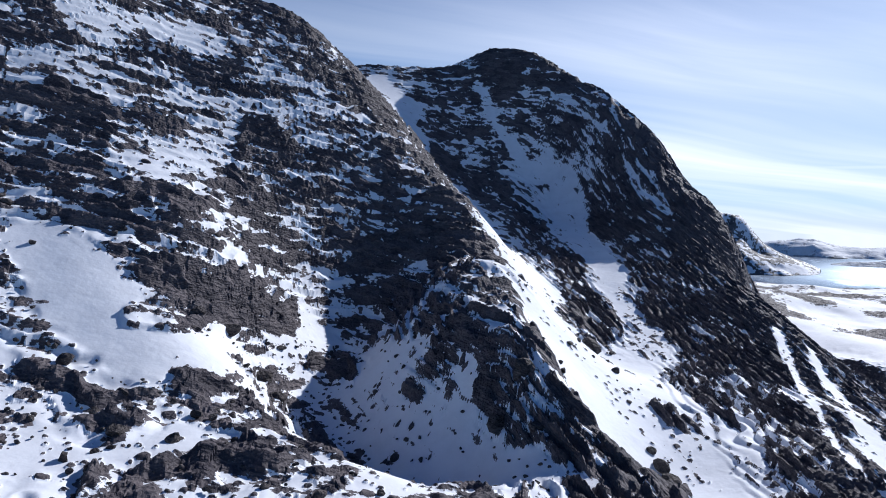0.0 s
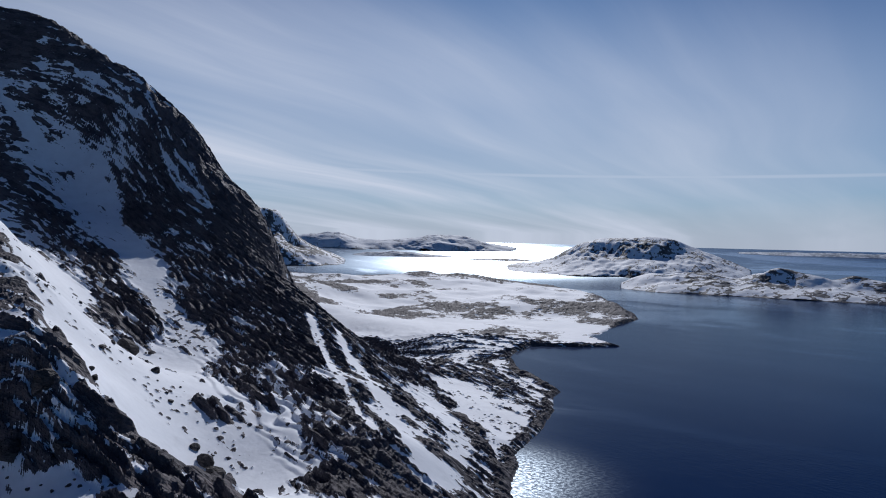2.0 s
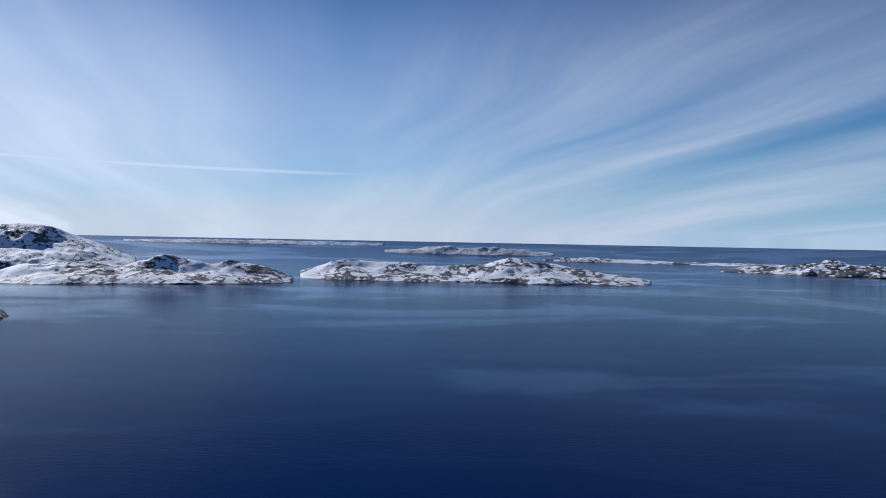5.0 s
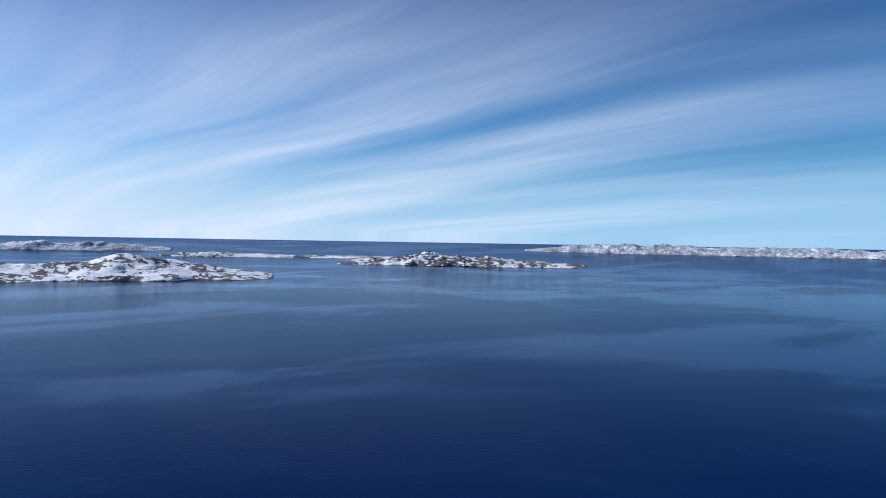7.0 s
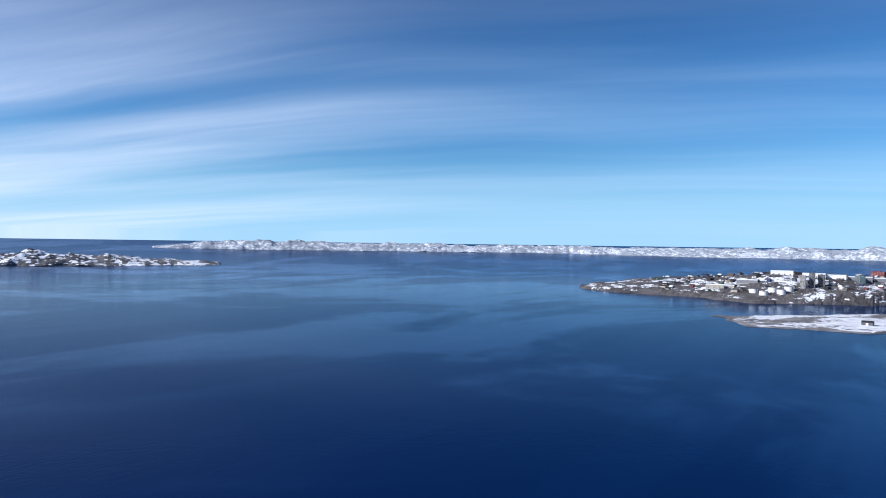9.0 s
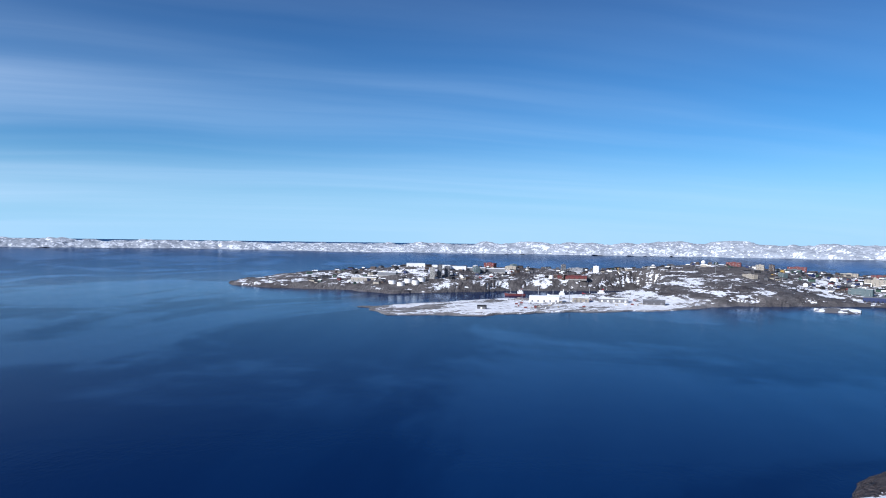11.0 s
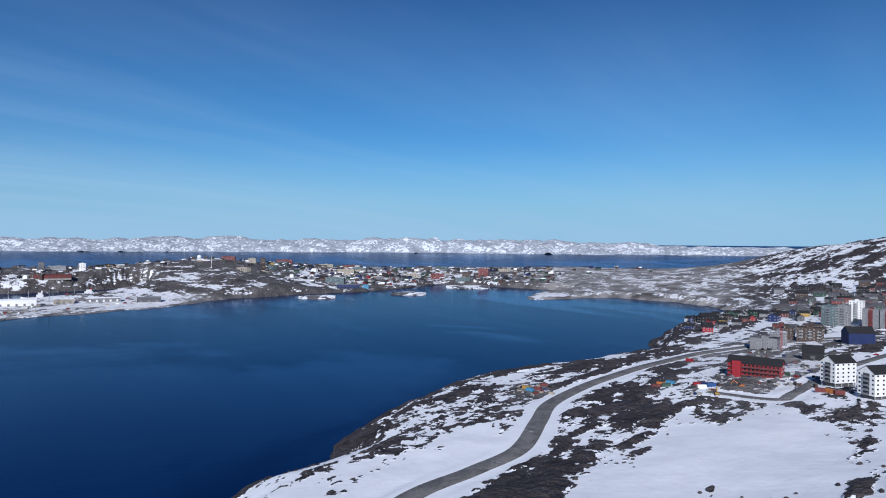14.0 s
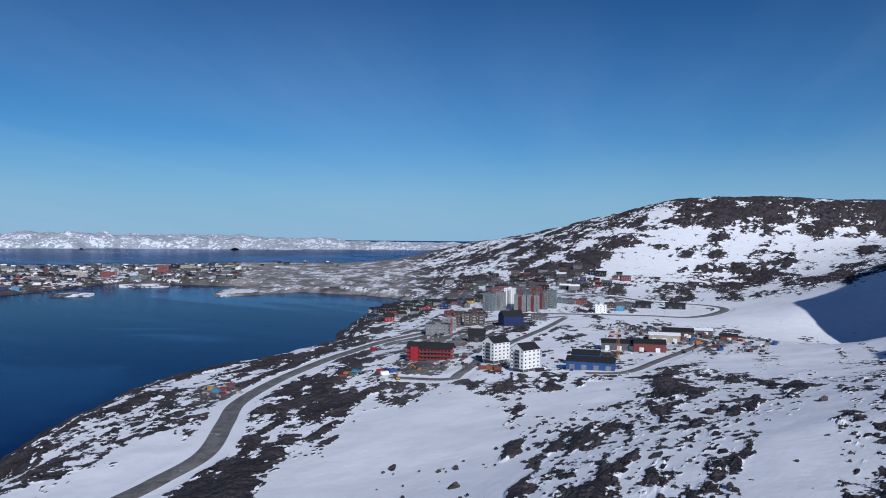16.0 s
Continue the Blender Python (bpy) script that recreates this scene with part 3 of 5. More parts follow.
RIDGE_ROCK = [(233.6, 475, .84), (231.8, 439, 1.12), (229.1, 396, 1.4), (226.4, 363, 1.4), (224.3, 329, 1.49), (221.7, 299, 1.68)]
RIDGE_TAIL = [(236, 456, .84), (238.3, 455, .56)]
STEP_ROCK = [(241.1, 476, .37), (244.4, 436, .42), (248.1, 436, .42), (251.2, 439, .37)]
EAST_ROCK = [(258.7, 408, 1.12), (261.2, 362, 1.12), (262.8, 267, 1.21), (259.5, 294, 1.21), (256.2, 272, 1.03), (254, 255, 1.21), (257.1, 226, 1.12)]
LOW_ROCK = [(247.2, 230, 1.21), (251.3, 225, 1.59), (255.3, 222, 1.4)]
BROW_ROCK = [(264.3, 420, .84), (267, 383, .47), (269.6, 412, .37), (272.3, 412, .47)]
SHORE_ROCK = [(209.8, 403, 1.12), (213, 421, 1.4), (216, 453, 1.31), (219.6, 486, 1.03), (220, 412, .65)]
HILL_ROCK = [(243.3, 1823, .65), (247, 1874, 1.03), (250.2, 1860, 1.4), (252.9, 1927, 1.21), (255.9, 1942, .75)]
HILL_CREST = [(261, 1942, .42), (264.2, 1931, .47), (266.8, 1885, .56)]
CLIFF_ROCK = [(267.2, 1869, .47), (269.8, 1881, .56), (272.7, 1886, .65)]
FAN_SNOW = [(263, 1773, .42), (266.1, 1745, .42), (268.3, 1758, .51), (270.5, 1739, .51), (272.5, 1749, .56)]
HILL_SNOW = [(253.8, 1489, .84), (255.1, 1661, .93), (258.5, 1685, 1.21), (261.8, 1655, .75)]
KNOLL_ROCK = [(260.2, 1411, .75), (262.7, 1520, .75), (265.4, 1555, .65), (268, 1566, .65)]
# wide ribs first, then snow that lies over them, then what stands out of that snow; value, depth of a degree, lines
BODIES = ((0.0, 30.0, (RIB_UPPER,)), (0.9, 30.0, (RIB_MAIN,)), (0.0, 30.0, (FLANK_RIB,)), (1.1, 55.0, (RIB_DOME,)), (0.4, 45.0, (RIB_BAND,)), (0.1, 24.0, (RIB_WEST, RIB_FOOT)),
          (-4.0, 30.0, (SNOW_COULOIR, SNOW_BOWL)), (-2.2, 30.0, (SNOW_SHADED_BOWL,)), (-2.6, 80.0, (SNOW_DOME_GULLY,)), (-2.8, 45.0, (SNOW_SIDE_GULLY, SNOW_SADDLE, SNOW_MID)), (-1.9, 30.0, (SNOW_TOP_BAND, SNOW_UPPER_BAND, SNOW_SHELF, FLANK_SNOW)),
          (-3.0, 22.0, (SNOW_LOW, SNOW_POCKET, SNOW_FOOT, FLANK_SNOW_LOW, FLANK_SNOW_MID, SHORE_SNOW)),
          (2.0, 30.0, (RIB_LEDGES, RIB_KNOBS, RIB_SHADED, RIB_STACK, RIB_STONES, FLANK_BAND)), (1.6, 80.0, (RIB_PILLARS,)), (0.1, 26.0, (SCREE, SCREE_WEST)),
          (-4.6, 14.0, (MEADOW_SNOW, ROADSIDE_SNOW, UPPER_SNOW, EAST_SNOW, BROW_SNOW, PLAIN_SNOW)),
          (1.4, 14.0, (RIDGE_ROCK,)), (0.4, 14.0, (RIDGE_TAIL, STEP_ROCK, LOW_ROCK, BROW_ROCK, SHORE_ROCK)), (0.2, 14.0, (EAST_ROCK,)),
          (1.5, 22.0, (HILL_ROCK, HILL_CREST)), (2.4, 40.0, (CLIFF_ROCK,)), (-1.7, 22.0, (FAN_SNOW, HILL_SNOW)), (0.2, 18.0, (KNOLL_ROCK,)))


def ground_rock(b, r, x, y):
    """Rockiness with the bodies laid over it, and how clean the snow is."""
    base = np.array(rockiness(b, r), float)
    quiet = np.zeros_like(base)
    turn = (b + 90) % 360 - 90
    fray = fbm(x / 26, y / 26, 13.0, 4, 0.55) - 0.5
    for value, deep, bodies in BODIES:
        for line in bodies:
            pb, pr, pw = (np.array(v, float) for v in zip(*line))
            reach = pw.max() * 2.2 + 0.3
            m = (turn > pb.min() - reach) & (turn < pb.max() + reach) & (r > pr.min() * math.exp(-reach / deep)) & (r < pr.max() * math.exp(reach / deep))
            if not m.any():
                continue
            u, v = turn[m], np.log(r[m]) * deep
            best = np.full(u.shape, -9.0)
            for k in range(len(pb) - 1):
                du, dv = pb[k + 1] - pb[k], math.log(pr[k + 1] / pr[k]) * deep
                t = np.clip(((u - pb[k]) * du + (v - math.log(pr[k]) * deep) * dv) / (du * du + dv * dv + 1e-9), 0, 1)
                wide = pw[k] + (pw[k + 1] - pw[k]) * t
                d = np.hypot(u - pb[k] - t * du, v - math.log(pr[k]) * deep - t * dv)
                best = np.maximum(best, 1 - d / wide)
            q = step(-0.5, 0.45, best + fray[m] * 2.2)
            base[m] = base[m] * (1 - q) + value * q
            quiet[m] = quiet[m] * (1 - q) + (q if value < -2 else 0)
    return base, quiet


def cells(x, y, size, seed):
    """The nearest of many strewn points: how far off it is, and a number of its own."""
    gx, gy = np.floor(x / size).astype(np.int64), np.floor(y / size).astype(np.int64)
    best, own = np.full(np.shape(x), 1e9), np.zeros(np.shape(x))
    for dx in (-1, 0, 1):
        for dy in (-1, 0, 1):
            h = (gx + dx).astype(np.uint32) * np.uint32(374761393) + (gy + dy).astype(np.uint32) * np.uint32(668265263) + np.uint32(seed * 7919)
            h = (h ^ (h >> np.uint32(13))) * np.uint32(1274126177)
            h = h ^ (h >> np.uint32(16))
            px, py = (gx + dx + (h & np.uint32(1023)) / 1024.0) * size, (gy + dy + ((h >> np.uint32(10)) & np.uint32(1023)) / 1024.0) * size
            d = np.hypot(x - px, y - py)
            m = d < best
            best[m], own[m] = d[m], ((h >> np.uint32(20)) / 4096.0)[m]
    return best, own


# roads: bearing, distance along the middle line; width
ROADS = {"coast_road": ([(206, 235), (212.6, 290), (217.7, 324), (221.4, 360), (222.9, 418), (223.9, 470), (226.5, 528), (229.6, 585), (232.2, 637), (235.5, 705), (239, 748), (243, 800), (247, 850), (250.3, 897)], 10.0),
         "estate_road": ([(236, 500), (240.6, 480), (241.8, 495), (243.4, 545), (245.7, 640), (248.7, 760), (250.3, 880)], 7.0),
         "ring_road": ([(247, 925), (252.5, 945), (256.9, 970), (259.9, 972), (261.9, 1025), (262.3, 1080), (260.3, 1130), (256.9, 1160), (253.8, 1235), (249.4, 1275)], 12.0),
         "yard_road": ([(252, 478), (255.2, 488), (257.8, 561), (260.3, 652), (261.1, 699), (259, 760)], 6.0)}


def smooth_line(pts, n=14):
    """A curve through the places of a road."""
    p = np.array([polar(b, r) for b, r in pts])
    p = np.vstack([2 * p[0] - p[1], p, 2 * p[-1] - p[-2]])
    out = []
    for i in range(1, len(p) - 2):
        for t in np.linspace(0, 1, n, endpoint=False):
            out.append(0.5 * (2 * p[i] + (p[i + 1] - p[i - 1]) * t + (2 * p[i - 1] - 5 * p[i] + 4 * p[i + 1] - p[i + 2]) * t * t + (3 * p[i] - p[i - 1] - 3 * p[i + 1] + p[i + 2]) * t ** 3))
    return np.array(out + [p[-2]])


def road_line(pts):
    line = smooth_line(pts)
    z = base_height(line[:, 0], line[:, 1])[0]
    z = np.convolve(np.pad(z, 9, mode="edge"), np.ones(19) / 19, "valid")
    return np.c_[line, z]


ROAD_LINES = {k: (road_line(p), wd) for k, (p, wd) in ROADS.items()}


def level_roads(x, y, z):
    """Ground with road beds cut in; also how much of the place belongs to a road."""
    bed = np.zeros_like(z)
    for line, wd in ROAD_LINES.values():
        near = (x > line[:, 0].min() - 30) & (x < line[:, 0].max() + 30) & (y > line[:, 1].min() - 30) & (y < line[:, 1].max() + 30)
        px, py = x[near], y[near]
        best, zz = np.full(px.shape, 1e9), np.zeros(px.shape)
        for qx, qy, qz in line:
            d = (px - qx) ** 2 + (py - qy) ** 2
            m = d < best
            best[m], zz[m] = d[m], qz
        k = step(wd * 0.5 + 9, wd * 0.5 + 2.0, np.sqrt(best))
        z[near] = z[near] * (1 - k) + (zz - 0.35) * k
        bed[near] = np.maximum(bed[near], k)
    return z, bed


def land(name, bearings, radii, mat, label):
    b, r = np.meshgrid(np.asarray(bearings), np.asarray(radii))
    x, y = polar(b, r)
    z, sd = base_height(x, y)
    z, bed = level_roads(x, y, z)
    z = z + (fbm(x / 130, y / 130, 21.0, 3) - 0.5) * 26 * step(850, 1250, r) * step(60, 54, b) * step(20, 120, sd)
    flat = z.copy()
    far = step(700, 2000, r)
    size = 1 + 0.5 * far
    turn = (b + 180) % 360 - 180
    dip = np.where(np.abs(turn) < 80, np.radians(0.17 * turn + 0.7 * np.maximum(turn - 8, 0)), 0) * r * step(900, 700, r)
    hill = step(1250, 1500, r) * step(238, 246, b) * step(25, 70, z)
    zs = (z + dip) * (1 - 0.9 * hill)
    base, quiet = ground_rock(b, r, x, y)
    # low rock on the west shore lies in long bands along one strike
    west = ((b > 150) & (r < 1500)).astype(float)
    gx = x + west * ((0.97 * x + 0.25 * y) * 0.42 - x)
    gy = y + west * ((0.97 * y - 0.25 * x) * 1.25 - y)
    mid = fbm(gx / 34 / size, gy / 34 / size, zs / 12, 4)
    fine = fbm(gx / 9 / size, gy / 9 / size, zs / 2.6 / size, 4, 0.6)
    ledge = fbm(gx / 24 / size, gy / 24 / size, zs / 2.4 / size + 40, 3, 0.55)
    wide = fbm(x / 130, y / 130, 44.0, 4, 0.55)
    head = step(800, 1000, r) * step(70, 60, np.abs(turn))
    shelf = fbm(x / 60, y / 60, z / 9 + 50, 4, 0.6)
    # the mountain breaks into ledges: rock on the risers, snow on the treads
    steep = (np.abs(turn) < 80) * step(60, 110, sd) * step(150, 200, r) * step(1000, 850, r)
    tread = 5.5
    f = zs / tread + 3.2 * (fbm(x / 60, y / 60, 31.0, 3) - 0.5) + 1.5 * (fbm(x / 14, y / 14, 33.0, 3) - 0.5)
    f = f - np.floor(f)
    # snow gullies that run down the far hill
    along = r * np.radians(b - 257) - (r - 1700) * 0.45
    gully = fbm(along / 60 + 1.6 * fbm(x / 150, y / 150, 6.0, 3), r / 190, 3.0, 5, 0.62)
    noise = (mid - 0.5) * 8 + (fine - 0.5) * 8 + (ledge - 0.5) * 10 * (1 - hill) + ((gully - 0.5) * 11 + (shelf - 0.5) * 10) * hill + (1 - 4 * np.abs(f - 0.5)) * 1.3 * steep
    noise = noise * (1 - 0.45 * head) + ((wide - 0.5) * 19 - 0.4) * head
    out = base + noise * (1 - 0.35 * quiet)
    mass = out
    # single stones round the outcrops
    for gap, seed in ((9.0, 3), (4.5, 8)):
        d, own = cells(x + 3 * fine, y + 3 * mid, gap, seed)
        stone = np.minimum((gap * 0.24 * own ** 2 + 0.1 - d) * 6.0, 3.5)
        out = np.maximum(out, np.where((base + (mid - 0.5) * 14 > -3.0) & (r < 560), stone, -9))
    out = out + step(13, 3, sd) * 4.0 - bed * 9
    mass = np.minimum(mass + step(13, 3, sd) * 4.0, out)
    # gravel and trodden ground about the town, the airfield and the building sites
    town = np.maximum(step(1150, 1350, r) * step(240.5, 236, b) * step(150, 158, b) * (0.3 + 0.7 * step(219, 224, b)), 0)
    sites = np.exp(-(((b - 240) / 4.5) ** 2 + ((r - 640) / 170) ** 2)) + np.exp(-(((b - 259) / 5.0) ** 2 + ((r - 700) / 110) ** 2)) + np.exp(-(((b - 222.3) / 1.6) ** 2 + ((r - 505) / 35) ** 2)) + 0.8 * np.exp(-(((b - 246) / 7.0) ** 2 + ((r - 1250) / 220) ** 2))
    grit = np.clip(town + sites * (b > 200) * (b < 280), 0, 1) * step(0.25, 0.6, fbm(x / 50, y / 50, 11.0, 4) + 0.12)
    field = step(1650, 1760, r) * step(2450, 2300, r) * step(221, 224, b) * step(239, 236, b) * step(0.36, 0.5, fbm(x / 150, y / 150, 15.0, 4))
    quay = step(1150, 1200, r) * step(1640, 1560, r) * step(166, 170, b) * step(203, 197, b)
    grit = np.maximum(grit, np.maximum(field, 0.8 * quay))
    out = out + np.clip(sites, 0, 1) * (b > 200) * (b < 280) * 2.4
    ridge = 1 - np.abs(2 * fbm(x / 13, y / 13, zs / 5 + 9, 4, 0.6) - 1)
    d, own = cells(x + 5 * mid, y + 5 * ledge, 7.0, 5)
    d2, own2 = cells(x + 2 * fine, y + 2 * mid, 3.2, 6)
    crag = 1.3 * (own - 0.35) + 0.6 * (own2 - 0.35)
    rise = np.maximum(mass, 0)
    rise = rise / (1 + rise * 0.16) * (0.3 + 0.6 * ridge) + crag * step(0.15, 1.4, mass) + 0.25 * np.clip(out - np.maximum(mass, 0), 0, 3)
    z = z + rise * (1 + 0.4 * far) * step(-4, 6, sd) * (1 - 0.75 * grit) * (1 - 0.9 * np.maximum(field, quay)) * np.where((b > 180) & (r < 900), 0.6, 1.0) + (fbm(x / 40, y / 40, 7.0, 3) - 0.5) * 2.0 * step(5, 40, sd) * (1 - bed)
    z = z + tread * 0.85 * (step(0.34, 0.66, f) - f) * steep * step(-3.5, 1.0, base) * (1 - quiet)
    return tagged(sheet(name, x, y, z, out, mat, z > -3.0, grit, zs + (z - flat), rugged=True), label, "ground")


def spaced(*parts):
    """Distances or bearings in stretches: (start, end, count)."""
    return np.concatenate([np.linspace(a, b, n, endpoint=False) for a, b, n in parts] + [[parts[-1][1]]])


ground_east = land("ground", spaced((-75, -34, 60), (-34, 57, 800)), spaced((0.05, 140, 40), (140, 900, 620), (900, 2100, 190)), MOUNTAIN, "steep rocky mountainside and low headland half covered in snow")
ground_west = land("ground", spaced((57, 155, 100), (155, 275, 860), (275, 285, 20)), spaced((0.05, 150, 40), (150, 900, 330), (900, 3400, 270)), SHORE, "snow-patched rocky shore and low hills under the town")

# sea: one sheet to the horizon
b, r = np.meshgrid(np.linspace(0, 360, 241), spaced((0.5, 2400, 30), (2400, 4800, 60)))
x, y = polar(b, r)
sea = tagged(sheet("water", x, y, sea_level(r), None, SEA, np.ones_like(r, bool)), "dark blue calm fjord water with faint wind streaks", "sea")


def island(b0, b1, front, depth, tops, label, seed=0, cols=200, rough=0.8, snowy=0.0, mat=None, beach=0.0):
    """A snowy skerry or island between two bearings; tops: heights of its crest along its length; beach: share of its depth that lies flat in front."""
    u, v = np.meshgrid(np.linspace(0, 1, cols), np.linspace(0, 1, 90))
    r = front + depth * v
    bb = b0 + (b1 - b0) * u
    x, y = polar(bb, r)
    prof = np.interp(u, np.linspace(0, 1, len(tops)), tops)
    ends = np.sqrt(np.clip(1 - (2 * u - 1) ** 2, 0, 1))
    wob = fbm(x / 110, y / 110, seed, 4) - 0.5
    across = np.clip(1 - np.abs((v - 0.5) / 0.5 / np.maximum(ends ** 0.5 * (0.95 + 0.6 * wob), 0.02)) ** 1.7, -0.3, 1)
    s = max(depth, 250) / 4
    relief = fbm(x / s, y / s, seed + 2.0, 5 if mat else 3, 0.5)
    crest = np.clip(1 - np.abs((v - 0.45 - beach * 0.4 + 0.3 * wob) / (0.48 - beach * 0.12)), 0, 1)
    body = (1 - beach) * across + beach * np.maximum(0.1 * across, 1.15 * step(0, 0.95, crest) * across)
    h = body * prof * (1 + rough * (relief - 0.5) * 1.5) + np.minimum(across, 0) * 20
    # ribs of bare rock stand out of the smooth snow, mostly along the crest and the waterline
    patch = 17 if mat else min(30, depth * 0.3)
    rib = 1 - np.abs(2 * fbm(x / patch, y / patch, h / 16 + seed, 5, 0.58) - 1)
    bare = fbm(x / patch / 3, y / patch / 3, seed + 5.0, 3)
    out = (rib - 0.76) * 13 + (bare - 0.5) * 7 + (step(0.35, 0.95, body) - 0.55) * 0.4 - snowy - 1.0 + step(0.08, 0.015, across) * 6
    h = h + np.clip(out, 0, 3) * 0.35 * np.clip(prof / 40, 0.08, 1.6) * step(0, 0.2, across)
    ob = sheet("island", x, y, sea_level(r) + h, out, mat or ISLE, h > -4)
    return tagged(ob, label, "island", kind="structure")


ROCKY = "low snow-dusted rocky island in the fjord"
# islands given the far land material carry haze in their colours
FAR = "distant snowy mountain range beyond the water"
island(16, 31, 2950, 700, (330, 340, 330, 310, 265, 185, 100, 50, 12), "steep snow-dusted mountain falling into the fjord", 1, 260, 0.5)
island(25, 45, 4150, 480, (85, 55, 65, 75, 45, 38, 50, 80, 82, 60, 34, 10), FAR, 2, 300, 0.3, 1.6, HAZED)
island(31.6, 39.7, 3720, 160, (4, 14, 18, 16, 8, 3), ROCKY, 3, mat=HAZED)
island(41.2, 46.6, 3600, 120, (3, 8, 10, 8, 3), ROCKY, 4)
island(44.3, 63, 2740, 950, (6, 14, 45, 105, 142, 152, 150, 140, 100, 60, 20), "broad snow-covered domed island with rock bands", 5, 340, 0.12, 1.3, beach=0.45)
island(53.4, 74.7, 1960, 420, (10, 40, 58, 58, 48, 62, 66, 50, 58, 40, 10), ROCKY, 6, 340, 0.4, 0.6, beach=0.45)
island(75.2, 103.6, 2140, 520, (16, 54, 58, 48, 42, 52, 66, 55, 42, 28, 10), ROCKY, 7, 420, 0.4, 0.6, beach=0.45)
island(62, 82, 4450, 200, (4, 8, 10, 14, 12, 10, 8), ROCKY, 8, mat=HAZED)
island(82, 96, 3980, 260, (8, 18, 36, 26, 32, 20, 6), ROCKY, 9, mat=HAZED)
island(95, 121, 3640, 160, (6, 20, 10, 7, 9, 7, 5), ROCKY, 10, 300)
island(108.6, 129, 3200, 300, (6, 28, 50, 54, 36, 24, 20, 6), ROCKY, 11, 300, beach=0.3)
island(124, 163, 4250, 260, (5, 38, 42, 40, 36, 40, 32, 36, 30, 26), FAR, 12, 520, 0.6, -1.2, HAZED)
island(157, 246, 4130, 420, (34, 30, 38, 42, 52, 58, 64, 62, 70, 66, 58, 44, 36, 32), FAR, 13, 1000, 0.6, -1.4, HAZED)
island(203.2, 206.2, 1535, 95, (5, 7, 7, 5), "flat snow-topped islet off the harbour", 14, 80, 0.3, snowy=-0.4)
island(210.7, 213.6, 1640, 105, (5, 7, 7, 5), "flat snow-topped islet off the harbour", 15, 80, 0.3, snowy=-0.4)
island(215.2, 218.8, 1895, 130, (6, 8, 8, 6), "flat snow-topped islet off the harbour", 16, 80, 0.3, snowy=-0.4)


# ---- materials for buildings ----
def paint(name, rgb, rough=0.6, wear=0.12, scale=0.35, metal=0.0):
    m, n, co = material(name)
    stain = n.noise(n.scaled(co, (1, 1, 0.35)), scale, 6, 0.65)
    speck = n.noise(co, scale * 9, 4, 0.6)
    f = n.math("ADD", n.math("MULTIPLY", stain, 0.7), n.math("MULTIPLY", speck, 0.3))
    col = n.mix(n.ramp(f, 0.3, 0.7), tuple(c * (1 - 2 * wear) for c in rgb), tuple(min(1, c * (1 + wear)) for c in rgb))
    surface(n, col, n.ramp(speck, 0.3, 0.7, rough * 0.85, min(1, rough * 1.1)), n.bump(speck, 0.03, 0.5), Metallic=metal)
    return m


WHITE = paint("white_render", (0.8, 0.8, 0.79), 0.7, 0.06)
SNOWY = paint("snow_cover", (0.85, 0.87, 0.9), 0.8, 0.04)
RED = paint("red_boards", (0.28, 0.012, 0.021), 0.6)
BRICK_RED = paint("dull_red_boards", (0.15, 0.035, 0.033), 0.65)
BLUE = paint("blue_sheet", (0.02, 0.07, 0.22), 0.5)
SKY_BLUE = paint("light_blue_boards", (0.07, 0.24, 0.4), 0.55)
NAVY = paint("navy_sheet", (0.012, 0.025, 0.1), 0.5)
BLACK = paint("black_felt", (0.016, 0.016, 0.019), 0.85)
GREY = paint("grey_render", (0.19, 0.195, 0.21), 0.75)
DARK_GREY = paint("dark_grey_boards", (0.09, 0.09, 0.1), 0.7)
GREEN_GREY = paint("green_grey_render", (0.1, 0.14, 0.15), 0.7)
BROWN = paint("brown_boards", (0.065, 0.043, 0.034), 0.7)
YELLOW = paint("yellow_paint", (0.38, 0.24, 0.05), 0.5)
ORANGE = paint("orange_paint", (0.42, 0.14, 0.03), 0.5)
GREEN = paint("green_paint", (0.035, 0.075, 0.055), 0.6)
BEIGE = paint("beige_render", (0.34, 0.305, 0.25), 0.75)
STEEL = paint("galvanised_steel", (0.4, 0.41, 0.42), 0.45, 0.1, 0.5, 0.8)
CONCRETE = paint("concrete", (0.33, 0.32, 0.3), 0.85)
RUBBER = paint("rubber", (0.02, 0.02, 0.02), 0.9)


def glass_material():
    m, n, co = material("window_glass")
    surface(n, (0.015, 0.02, 0.028, 1), 0.08, None, **{"Specular IOR Level": 0.6})
    return m


GLASS = glass_material()


def asphalt_material():
    m, n, co = material("road_gravel")
    patch = n.noise(co, 0.12, 6, 0.65, 0.5)
    speck = n.noise(co, 2.5, 5, 0.7)
    ice = n.ramp(n.noise(n.scaled(co, (1, 1, 1)), 0.09, 5, 0.7), 0.62, 0.72)
    col = n.mix(n.ramp(n.math("ADD", n.math("MULTIPLY", patch, 0.7), n.math("MULTIPLY", speck, 0.3)), 0.35, 0.65), (0.085, 0.082, 0.08), (0.2, 0.193, 0.186))
    col = n.mix(n.math("MULTIPLY", ice, 0.5), col, (0.7, 0.72, 0.75))
    surface(n, col, 0.8, n.bump(speck, 0.05, 0.6))
    return m


ROAD = asphalt_material()


# ---- building kit ----
def mesh_of(name, bm, mat):
    me = bpy.data.meshes.new(name)
    bm.to_mesh(me)
    bm.free()
    me.materials.append(mat)
    return me


